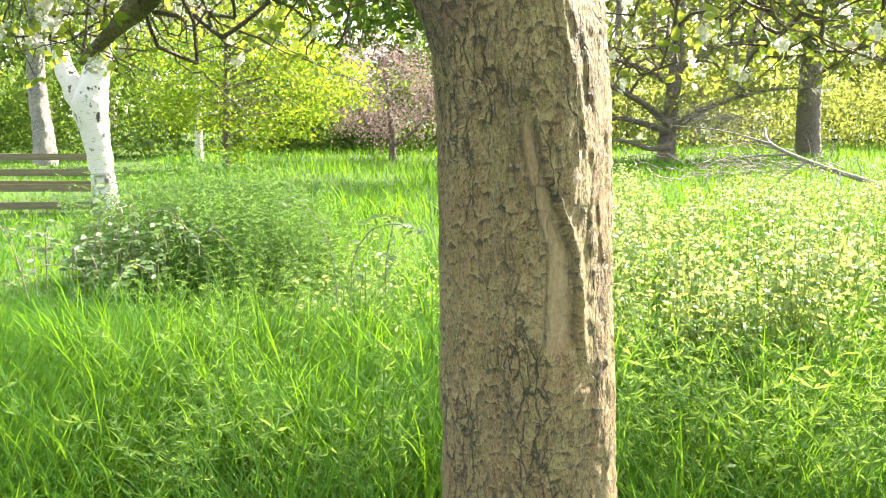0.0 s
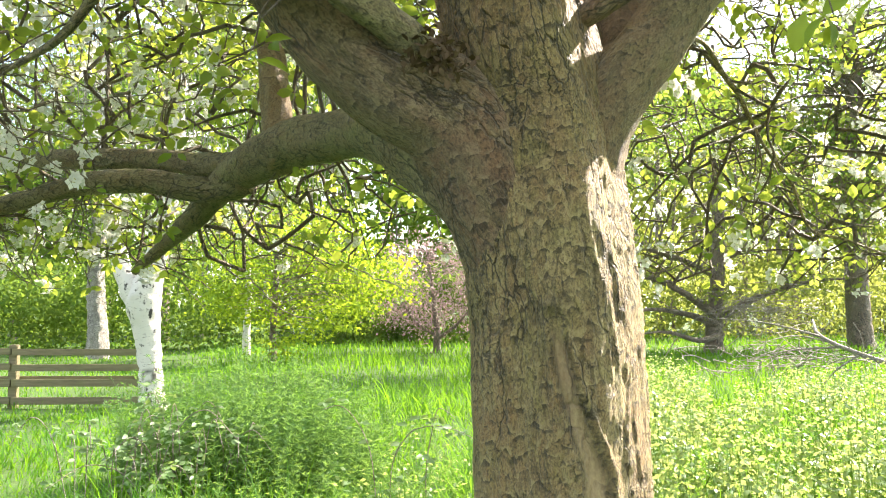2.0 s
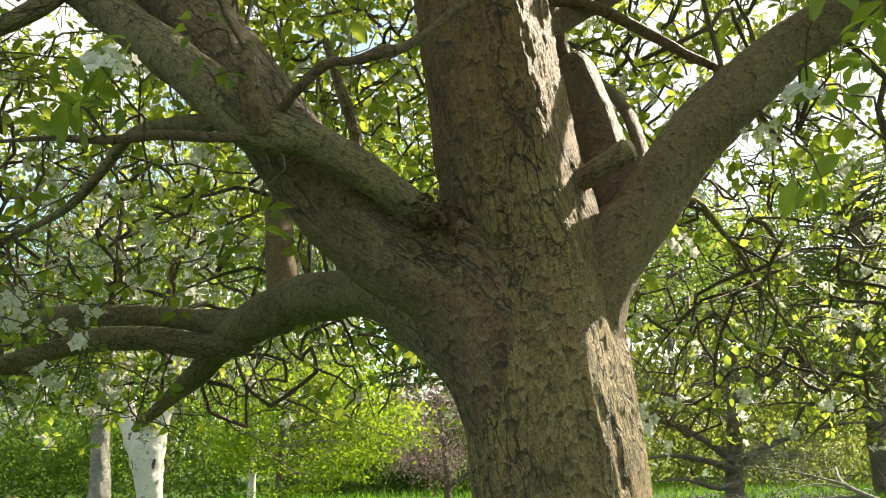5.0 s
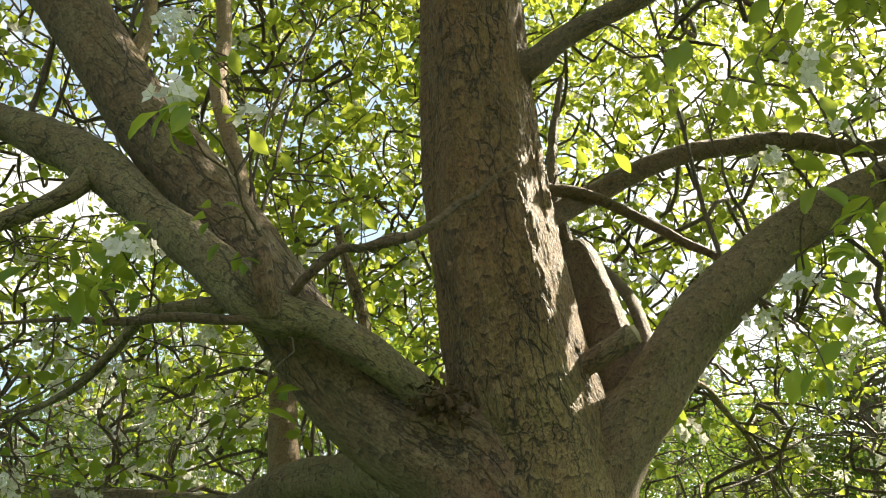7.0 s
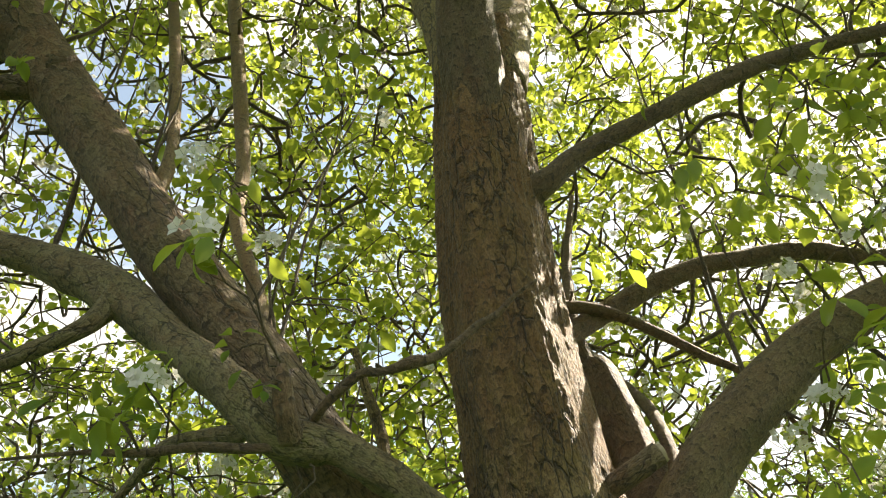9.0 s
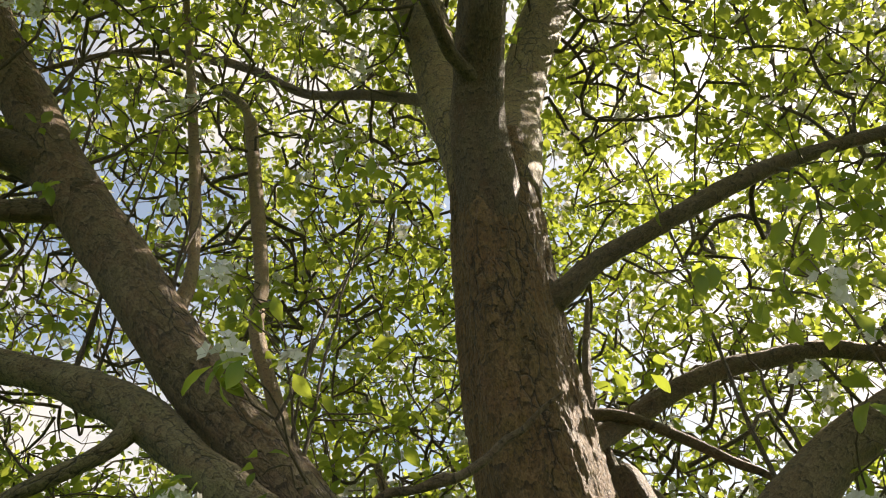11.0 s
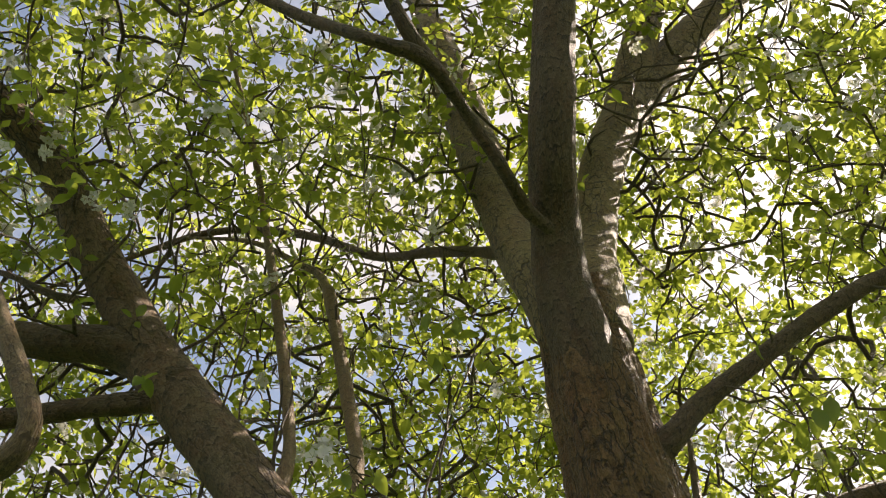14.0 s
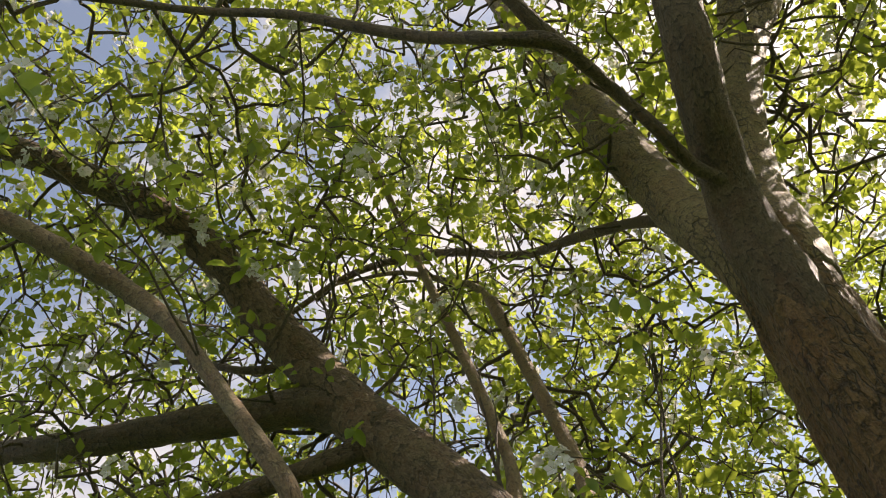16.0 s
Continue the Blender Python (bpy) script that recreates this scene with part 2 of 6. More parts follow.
MOUND = leaf_material("mound_leaf", (0.028, 0.085, 0.028), (0.095, 0.195, 0.065), (0.25, 0.44, 0.08), 0.42, 0.5, gloss=0.12)
NETTLE = leaf_material("broad_weed_leaf", (0.06, 0.135, 0.040), (0.17, 0.27, 0.12), (0.58, 0.68, 0.18), 0.44, 0.42, gloss=0.5)
BRAMBLE = leaf_material("bramble_leaf", (0.055, 0.12, 0.045), (0.15, 0.23, 0.10), (0.30, 0.44, 0.10), 0.38, 0.45, gloss=0.3)
MAPLE = leaf_material("yellow_green_leaf", (0.09, 0.18, 0.018), (0.18, 0.29, 0.03), (0.44, 0.58, 0.04), 0.5, 0.55, gloss=0.12)
WOOD_LEAF = leaf_material("woodland_leaf", (0.040, 0.092, 0.022), (0.115, 0.185, 0.04), (0.26, 0.40, 0.05), 0.42, 0.6, gloss=0.10)
OLIVE_LEAF = leaf_material("larch_needle", (0.08, 0.12, 0.03), (0.18, 0.22, 0.06), (0.46, 0.52, 0.10), 0.45, 0.6, gloss=0.10)
PINK_LEAF = leaf_material("pink_blossom", (0.25, 0.165, 0.165), (0.38, 0.27, 0.26), (0.40, 0.27, 0.27), 0.35, 0.6)


def birch_material():
    m, n, l = shader("birch_bark")
    a = n.new("ShaderNodeAttribute")
    a.attribute_name = "bark"
    co = a.outputs["Vector"]
    lent = noise_node(n, l, stretched(n, l, co, (9, 9, 70)), 1.0, 5, 0.7)
    scar = noise_node(n, l, stretched(n, l, co, (7, 7, 5)), 1.0, 5, 0.62)
    stain = noise_node(n, l, stretched(n, l, co, (3, 3, 1.5)), 1.0, 3)
    c = mix_node(n, l, stain, (0.64, 0.60, 0.55), (0.50, 0.47, 0.42))
    c = mix_node(n, l, ramp_node(n, l, lent, [(0.58, 0.0), (0.66, 0.8)]), c, (0.18, 0.16, 0.14))
    c = mix_node(n, l, ramp_node(n, l, scar, [(0.60, 0.0), (0.65, 1.0)]), c, (0.05, 0.045, 0.04))
    s = n.new("ShaderNodeAttribute")
    s.attribute_name = "scar"
    c = mix_node(n, l, s.outputs["Fac"], c, (0.055, 0.05, 0.045))
    finish(n, l, c, 0.7, lent, 0.6, 0.01)
    return m


def wood_material(name, a, b, green):
    m, n, l = shader(name)
    tc = n.new("ShaderNodeTexCoord").outputs["Object"]
    g = noise_node(n, l, stretched(n, l, tc, (2, 30, 30)), 1.0, 6, 0.65)
    s = noise_node(n, l, tc, 2.0, 4)
    c = mix_node(n, l, ramp_node(n, l, g, [(0.3, 0.0), (0.7, 1.0)]), a, b)
    c = mix_node(n, l, ramp_node(n, l, s, [(0.4, 0.0), (0.7, 0.7)]), c, green)
    finish(n, l, c, 0.85, g, 0.5, 0.006)
    return m


def ground_material():
    m, n, l = shader("meadow_ground")
    tc = n.new("ShaderNodeTexCoord").outputs["Object"]
    a = noise_node(n, l, tc, 0.6, 5)
    b = noise_node(n, l, tc, 14.0, 6, 0.7)
    c = mix_node(n, l, a, (0.035, 0.08, 0.015), (0.07, 0.145, 0.025))
    c = mix_node(n, l, ramp_node(n, l, b, [(0.35, 0.0), (0.7, 0.8)]), c, (0.045, 0.06, 0.02))
    finish(n, l, c, 0.9, b, 0.8, 0.03)
    return m


BIRCH = birch_material()
LICHEN_BARK = bark_material("lichened_bark", (0.040, 0.031, 0.017), (0.275, 0.212, 0.102), (0.43, 0.36, 0.205), (0.27, 0.16, 0.08), (0.31, 0.295, 0.120), fine=1.2)
DRY = leaf_material("dry_debris", (0.06, 0.038, 0.022), (0.16, 0.10, 0.055), (0.10, 0.06, 0.03), 0.1, 0.8)
m_cut, n_cut, l_cut = shader("cut_wood")
cut_co = n_cut.new("ShaderNodeTexCoord").outputs["Object"]
cut_grain = noise_node(n_cut, l_cut, cut_co, 90.0, 5)
finish(n_cut, l_cut, mix_node(n_cut, l_cut, cut_grain, (0.30, 0.24, 0.17), (0.50, 0.41, 0.30)), 0.8, cut_grain, 0.6, 0.003)
PALE_GREY = bark_material("pale_grey_bark", (0.10, 0.09, 0.075), (0.30, 0.28, 0.245), (0.50, 0.48, 0.44), (0.26, 0.22, 0.18), (0.28, 0.29, 0.22), fine=0.35)
PALE_BARK = bark_material("pale_bark", (0.13, 0.085, 0.05), (0.33, 0.22, 0.115), (0.50, 0.37, 0.21), (0.36, 0.20, 0.095), (0.27, 0.24, 0.12), fine=1.6, cracked=0.4)
# the near branch's sunlit warmth is put into this bark colour
SUNNY_BARK = bark_material("sunlit_tan_bark", (0.085, 0.052, 0.028), (0.27, 0.175, 0.085), (0.46, 0.335, 0.18), (0.30, 0.16, 0.07), (0.24, 0.215, 0.095), fine=1.5, cracked=0.4)
FENCE_WOOD = wood_material("weathered_fence_wood", (0.11, 0.09, 0.055), (0.24, 0.20, 0.125), (0.16, 0.16, 0.07))
GROUND = ground_material()
m_iron, n_iron, l_iron = shader("black_iron")
finish(n_iron, l_iron, mix_node(n_iron, l_iron, noise_node(n_iron, l_iron, None, 30.0), (0.02, 0.02, 0.022), (0.06, 0.05, 0.045)), 0.5)


# ---- building helpers ----
rng = np.random.default_rng(11)


def lattice(p, seed=0):
    """Smooth value noise of points (n, 3), from 0 to 1."""
    i = np.floor(p).astype(np.int64)
    f = p - i
    f = f * f * (3 - 2 * f)
    total = np.zeros(len(p))
    for a in (0, 1):
        for b in (0, 1):
            for c in (0, 1):
                h = ((i[:, 0] + a) * 73856093) ^ ((i[:, 1] + b) * 19349663) ^ ((i[:, 2] + c) * 83492791) ^ (seed * 2654435761)
                h = (h ^ (h >> 13)) * 1274126177
                v = ((h ^ (h >> 16)) & 0xFFFF) / 65535.0
                w = (f[:, 0] if a else 1 - f[:, 0]) * (f[:, 1] if b else 1 - f[:, 1]) * (f[:, 2] if c else 1 - f[:, 2])
                total += v * w
    return total


def scale_steps(p, seed=0):
    """Each point takes the height of its nearest cell, from 0 to 1: overlapping flakes."""
    i = np.floor(p).astype(np.int64)
    best, value = np.full(len(p), 9.0), np.zeros(len(p))
    for a in (-1, 0, 1):
        for b in (-1, 0, 1):
            for c in (-1, 0, 1):
                q = i + (a, b, c)
                h = (q[:, 0] * 73856093) ^ (q[:, 1] * 19349663) ^ (q[:, 2] * 83492791) ^ (seed * 2654435761)
                h = (h ^ (h >> 13)) * 1274126177
                h = h ^ (h >> 16)
                spot = q + np.stack([(h & 1023), ((h >> 10) & 1023), ((h >> 20) & 1023)], 1) / 1023.0
                d = np.sum((p - spot) ** 2, axis=1)
                near = d < best
                best[near] = d[near]
                value[near] = ((h[near] >> 5) & 255) / 255.0
    return value


def mesh_object(name, verts, faces, material, parent=None, smooth=True, label=""):
    """One mesh from arrays: faces is (n, 3) or (n, 4), or a list of such arrays."""
    groups = faces if isinstance(faces, list) else [faces]
    groups = [np.asarray(g, dtype=np.int32) for g in groups if len(g)]
    me = bpy.data.meshes.new(name)
    loops = np.concatenate([g.ravel() for g in groups])
    sizes = np.concatenate([np.full(len(g), g.shape[1], dtype=np.int32) for g in groups])
    me.vertices.add(len(verts))
    me.vertices.foreach_set("co", np.asarray(verts, dtype=np.float32).ravel())
    me.loops.add(len(loops))
    me.loops.foreach_set("vertex_index", loops)
    me.polygons.add(len(sizes))
    me.polygons.foreach_set("loop_start", np.concatenate([[0], np.cumsum(sizes)[:-1]]).astype(np.int32))
    me.polygons.foreach_set("use_smooth", np.full(len(sizes), smooth))
    me.update(calc_edges=True)
    me.materials.append(material)
    ob = new(name, me)
    if parent is not None:
        ob.parent = parent
    if label:
        ob["label"] = label
    return ob


def part(name, bm, material, parent, label=""):
    me = bpy.data.meshes.new(name)
    bm.to_mesh(me)
    bm.free()
    me.materials.append(material)
    ob = new(name, me)
    ob.parent = parent
    if label:
        ob["label"] = label
    return ob


def unit(v):
    return v / np.maximum(np.linalg.norm(v, axis=-1, keepdims=True), 1e-9)


def spline(points, step):
    """Catmull-Rom through (x, y, z, r) rows, resampled about every step metres."""
    p = np.asarray(points, dtype=float)
    q = np.vstack([2 * p[0] - p[1], p, 2 * p[-1] - p[-2]])
    out = []
    for i in range(1, len(q) - 2):
        a, b, c, d = q[i - 1], q[i], q[i + 1], q[i + 2]
        k = max(2, int(np.ceil(np.linalg.norm((c - b)[:3]) / step)))
        t = np.linspace(0, 1, k, endpoint=False)[:, None]
        out.append(0.5 * (2 * b + (c - a) * t + (2 * a - 5 * b + 4 * c - d) * t ** 2 + (3 * b - a - 3 * c + d) * t ** 3))
    out.append(p[-1:])
    return np.vstack(out)


def side_frames(line):
    """Tangents and two steady side directions along a line of points."""
    tan = unit(np.gradient(line, axis=0))
    first = np.cross(tan[0], (0.3, 0.9, 0.1) if abs(tan[0][2]) > 0.8 else (0, 0, 1))
    u = [unit(first)]
    for k in range(1, len(line)):
        v = u[-1] - tan[k] * np.dot(u[-1], tan[k])
        u.append(unit(v))
    u = np.array(u)
    return tan, u, np.cross(tan, u)


def add_bark(ob, co, scar=None):
    at = ob.data.attributes.new("bark", "FLOAT_VECTOR", "POINT")
    at.data.foreach_set("vector", np.asarray(co, dtype=np.float32).ravel())
    if scar is not None:
        s = ob.data.attributes.new("scar", "FLOAT", "POINT")
        s.data.foreach_set("value", np.asarray(scar, dtype=np.float32))


def limb_mesh(name, points, material, parent, sides=28, step=0.02, relief=0.006, lump=0.06, seed=0, shape=None, label="", cap=True):
    """A knobbly limb with bark relief along (x, y, z, radius) rows."""
    s = spline(points, step)
    line, rad = s[:, :3], np.maximum(s[:, 3], 0.001)
    tan, u, v = side_frames(line)
    along = np.concatenate([[0], np.cumsum(np.linalg.norm(np.diff(line, axis=0), axis=1))])
    th = np.linspace(0, 2 * np.pi, sides, endpoint=False)
    c, sn = np.cos(th)[None, :, None], np.sin(th)[None, :, None]
    out = (u[:, None] * c + v[:, None] * sn)
    bark = np.concatenate([rad[:, None, None] * c, rad[:, None, None] * sn, np.broadcast_to(along[:, None, None], (len(line), sides, 1))], axis=2).reshape(-1, 3)
    bark[:, 2] += seed * 3.7
    radn = np.repeat(rad, sides)
    lumps = lattice(bark * (9, 9, 6), seed) - 0.5 + 0.6 * (lattice(bark * (22, 22, 14), seed + 3) - 0.5)
    twist = bark + 0.05 * np.stack([lattice(bark * 5, 21), lattice(bark * 5, 22), lattice(bark * 5, 23)], 1)
    ridge = 1 - 2 * np.abs(lattice(twist * (46, 46, 7), seed + 5) - 0.5)
    flake = lattice(twist * (90, 90, 26), seed + 9)
    rel = np.minimum(relief, radn * 0.12)
    ragged = twist + 0.014 * np.stack([lattice(bark * 60, 31), lattice(bark * 60, 32), lattice(bark * 40, 33)], 1)
    steps = 0.8 * scale_steps(ragged * (34, 34, 11), seed) + 0.45 * scale_steps(ragged * (62, 62, 30), seed + 1)
    furrowed = np.clip((lattice(bark * (5, 5, 1.3), seed + 7) - 0.42) * 5, 0.12, 1)
    d = radn * lump * 2 * lumps + rel * (1.25 * furrowed * (ridge - 0.6) + 0.4 * (flake - 0.5) + 1.25 * (steps - 0.6))
    scar = np.zeros(len(bark))
    if shape is not None:
        d, scar = shape(line, along, th, radn, d, scar, out)
    verts = (line[:, None] + out * (rad[:, None, None])).reshape(-1, 3) + out.reshape(-1, 3) * d[:, None]
    k = np.arange(len(line) - 1)[:, None] * sides
    j = np.arange(sides)[None, :]
    a, b = k + j, k + (j + 1) % sides
    quads = np.stack([a, b, b + sides, a + sides], 2).reshape(-1, 4)
    groups = [quads]
    if cap:
        verts = np.vstack([verts, line[-1:] + tan[-1:] * rad[-1] * 0.3, line[:1] - tan[:1] * rad[0] * 0.3])
        bark = np.vstack([bark, bark[-1:], bark[:1]])
        scar = np.append(scar, (0, 0))
        e = (len(line) - 1) * sides
        groups.append(np.stack([e + j[0], e + (j[0] + 1) % sides, np.full(sides, len(verts) - 2)], 1))
        groups.append(np.stack([(j[0] + 1) % sides, j[0], np.full(sides, len(verts) - 1)], 1))
    ob = mesh_object(name, verts, groups, material, parent, label=label)
    add_bark(ob, bark, scar)
    return ob


def tube_soup(lines, sides=5):
    """Many thin tubes as arrays: each line is rows of (x, y, z, r)."""
    vs, fs, bs, base = [], [], [], 0
    th = np.linspace(0, 2 * np.pi, sides, endpoint=False)
    c, sn = np.cos(th)[None, :, None], np.sin(th)[None, :, None]
    j = np.arange(sides)[None, :]
    for n_line, s in enumerate(lines):
        line, rad = s[:, :3], s[:, 3]
        tan, u, v = side_frames(line)
        out = u[:, None] * c + v[:, None] * sn
        vs.append((line[:, None] + out * rad[:, None, None]).reshape(-1, 3))
        al = np.concatenate([[0], np.cumsum(np.linalg.norm(np.diff(line, axis=0), axis=1))]) + n_line * 1.7
        bs.append(np.concatenate([rad[:, None, None] * c, rad[:, None, None] * sn, np.broadcast_to(al[:, None, None], (len(line), sides, 1))], axis=2).reshape(-1, 3))
        k = np.arange(len(line) - 1)[:, None] * sides + base
        a, b = k + j, k + (j + 1) % sides
        fs.append(np.stack([a, b, b + sides, a + sides], 2).reshape(-1, 4))
        base += len(line) * sides
    return np.vstack(vs), np.vstack(fs), np.vstack(bs)


def twig_object(name, lines, material, parent, sides=5, label=""):
    v, f, b = tube_soup(lines, sides)
    ob = mesh_object(name, v, f, material, parent, label=label)
    add_bark(ob, b)
    return ob


def bases(dirs, normals):
    """Rotation matrices whose columns are side, along, up."""
    y = unit(dirs)
    z = unit(normals - y * np.sum(normals * y, axis=1, keepdims=True))
    return np.stack([np.cross(y, z), y, z], axis=2)


def strewn(verts, faces, places, turns, sizes):
    """Copies of a small shape as arrays; sizes is (n,) or (n, 3)."""
    v, n = np.asarray(verts, float), len(places)
    sizes = np.asarray(sizes, float)
    sizes = np.repeat(sizes[:, None], 3, 1) if sizes.ndim == 1 else sizes
    p = np.einsum("nij,nkj->nki", turns, v[None] * sizes[:, None, :]) + np.asarray(places)[:, None]
    off = (np.arange(n) * len(v))[:, None, None]
    return p.reshape(-1, 3), [(np.asarray(f)[None] + off).reshape(-1, np.asarray(f).shape[1]) for f in faces]


# small leaf shapes, one unit long along y, facing z
OVAL_V = [(0, 0, 0), (0, 0.36, -0.05), (-0.28, 0.30, 0.03), (0.28, 0.30, 0.03), (0, 0.72, -0.07), (-0.27, 0.66, 0.0), (0.27, 0.66, 0.0), (0, 1.0, -0.14)]
OVAL_F = [np.array([(0, 1, 2), (0, 3, 1), (5, 4, 7), (4, 6, 7)]), np.array([(2, 1, 4, 5), (1, 3, 6, 4)])]
LIGHT_V = [(0, 0, 0), (0, 0.5, -0.05), (-0.29, 0.45, 0.03), (0.29, 0.45, 0.03), (0, 1.0, -0.1)]
LIGHT_F = [np.array([(0, 1, 2), (0, 3, 1), (2, 1, 4), (1, 3, 4)])]
RHOMB_V = [(0, 0, 0), (-0.28, 0.5, 0.03), (0.28, 0.5, 0.03), (0, 1, -0.06)]
RHOMB_F = [np.array([(0, 2, 1), (1, 2, 3)])]
BROAD_V = [(0, 0, 0), (-0.31, 0.5, 0.05), (0.31, 0.5, 0.05), (0, 1, -0.06)]
BROAD_F = [np.array([(0, 2, 1), (1, 2, 3)])]
BLADE_V = [(-0.5, 0, 0), (0.5, 0, 0), (-0.42, 0.4, 0.06), (0.42, 0.4, 0.06), (-0.26, 0.76, 0.26), (0.26, 0.76, 0.26), (0, 1.0, 0.52)]
BLADE_F = [np.array([(0, 1, 3, 2), (2, 3, 5, 4)]), np.array([(4, 5, 6)])]


def random_dirs(n):
    return unit(rng.normal(size=(n, 3)))


def ground_z(x, y):
    p = np.stack([np.atleast_1d(x) * 0.25, np.atleast_1d(y) * 0.25, np.zeros(np.size(x))], 1)
    return 0.14 * (lattice(p, 2) - 0.5) * np.minimum(1, np.hypot(np.atleast_1d(x), np.atleast_1d(y)) / 4)


# ---- ground ----
gx = np.sign(np.linspace(-1, 1, 141)) * np.abs(np.linspace(-1, 1, 141)) ** 3.2 * 900
gy = gx + 8
GX, GY = np.meshgrid(gx, gy)
gv = np.stack([GX.ravel(), GY.ravel(), ground_z(GX.ravel(), GY.ravel()) - 0.0], 1)
gi = np.arange(140)[:, None] * 141 + np.arange(140)[None, :]
gf = np.stack([gi, gi + 1, gi + 142, gi + 141], 2).reshape(-1, 4)
ground = mesh_object("ground", gv, gf, GROUND)
tagged(ground, "rough grassy meadow ground with low bumps", "ground", kind="structure")


# ---- the apple tree ----
def thing(name, label, category, place=(0, 0, 0), group=""):
    ob = new(name)
    ob.location = place
    return tagged(ob, label, category, group)


apple_tree = thing("apple_tree", "old blossoming apple tree, thick trunk with flaking brown bark", "tree")


def trunk_shape(line, along, th, radn, d, scar, out):
    """Root flare, fluting, and the long healed wound with its knot on the near side."""
    sides = len(th)
    z = np.repeat(line[:, 2], sides)
    x = (line[:, None] + out * 0.2)[:, :, 0].reshape(-1)
    facing = -out[:, :, 1].reshape(-1)
    ang = np.tile(th, len(line))
    d = d + 0.012 * np.sin(ang * 3 + z * 0.9) + 0.008 * np.sin(ang * 5 - z * 1.7)
    d = d + 0.16 * np.exp(-np.maximum(z, 0) / 0.16) * (0.6 + 0.4 * np.sin(ang * 5))
    wander = np.interp(z, (0.95, 1.19, 1.38, 1.54), (0.262, 0.257, 0.204, 0.176))
    width = np.interp(z, (0.95, 1.1, 1.3, 1.5), (0.031, 0.027, 0.019, 0.014))
    live = np.clip((z - 0.95) / 0.03, 0, 1) * np.clip((1.54 - z) / 0.05, 0, 1) * (facing > 0.2)
    k = (x - wander) / width
    groove = np.exp(-k ** 4) * live
    lips = np.exp(-((np.abs(k) - 1.5) / 0.45) ** 2) * live
    slit = (0.62 * np.exp(-((k - 1.08) / 0.15) ** 2) + 0.5 * np.exp(-((k + 1.08) / 0.16) ** 2)) * live
    d = d * (1 - 0.75 * groove) - 0.012 * groove + 0.015 * lips - 0.007 * slit
    knot = np.exp(-(((x - 0.168) / 0.030) ** 2 + ((z - 1.575) / 0.028) ** 2)) * (facing > 0.2)
    d = d + 0.016 * knot * np.cos(np.hypot((x - 0.168) / 0.012, (z - 1.575) / 0.011))
    return d, np.clip(scar + 0.70 * groove * (slit < 0.35) - slit - 0.5 * knot, -1, 1)


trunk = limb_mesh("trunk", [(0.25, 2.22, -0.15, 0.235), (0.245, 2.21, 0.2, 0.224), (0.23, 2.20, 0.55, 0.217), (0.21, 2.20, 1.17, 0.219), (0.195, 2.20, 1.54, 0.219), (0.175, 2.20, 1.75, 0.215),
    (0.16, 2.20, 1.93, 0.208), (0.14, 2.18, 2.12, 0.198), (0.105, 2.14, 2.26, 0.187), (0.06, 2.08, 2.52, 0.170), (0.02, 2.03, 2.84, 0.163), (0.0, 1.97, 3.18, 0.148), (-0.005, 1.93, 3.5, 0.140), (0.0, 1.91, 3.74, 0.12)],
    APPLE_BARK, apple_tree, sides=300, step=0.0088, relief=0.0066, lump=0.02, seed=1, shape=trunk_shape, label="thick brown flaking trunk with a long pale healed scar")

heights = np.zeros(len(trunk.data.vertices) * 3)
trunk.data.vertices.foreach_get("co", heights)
# strength of the redder, darker tint, growing from about 1.8 m up
upper_tint = trunk.data.attributes.new("young", "FLOAT", "POINT")
upper_tint.data.foreach_set("value", np.clip((heights[2::3] - 1.80) / 0.75 + 0.5 * (lattice(heights.reshape(-1, 3) * 5, 51) - 0.5), 0, 1).astype(np.float32))

# main limbs: rows of place and radius
BOUGHS = {}


def limb(key, points, sides=26, step=0.016, relief=0.005, lump=0.05, material=None, label="", girth=1.0):
    points = [(x, y, z, r * girth) for x, y, z, r in points]
    BOUGHS[key] = points
    r = max(p[3] for p in points)
    n = int(min(80, max(12, sides * r / 0.06)))
    return limb_mesh("limb", points, material or APPLE_BARK, apple_tree, n, min(0.04, max(0.015, r * 0.3)), relief, lump, seed=len(BOUGHS) + 4, label=label)


limb("centre", [(-0.01, 1.90, 3.35, 0.10), (-0.03, 1.75, 3.64, 0.092), (-0.01, 1.62, 3.77, 0.079), (0.02, 1.45, 3.85, 0.072), (0.06, 1.32, 3.96, 0.072), (0.11, 1.20, 4.14, 0.070), (0.15, 1.10, 4.28, 0.064), (0.20, 0.98, 4.5, 0.05), (0.22, 0.85, 4.9, 0.03)], material=DARK_BARK)
limb("upper_left", [(-0.02, 1.93, 3.5, 0.11), (-0.06, 1.96, 3.72, 0.10), (-0.14, 2.08, 4.13, 0.095), (-0.20, 2.20, 4.64, 0.105), (-0.27, 2.25, 5.20, 0.108), (-0.34, 2.22, 5.82, 0.105), (-0.42, 2.15, 6.36, 0.085), (-0.51, 2.10, 7.0, 0.05)])
limb("upper_right", [(0.03, 1.93, 3.5, 0.115), (0.06, 1.96, 3.7, 0.105), (0.13, 2.12, 4.17, 0.088), (0.27, 2.22, 4.76, 0.097), (0.49, 2.30, 5.31, 0.108), (0.68, 2.25, 5.80, 0.092), (0.87, 2.20, 6.26, 0.08), (1.0, 2.1, 6.9, 0.05)])
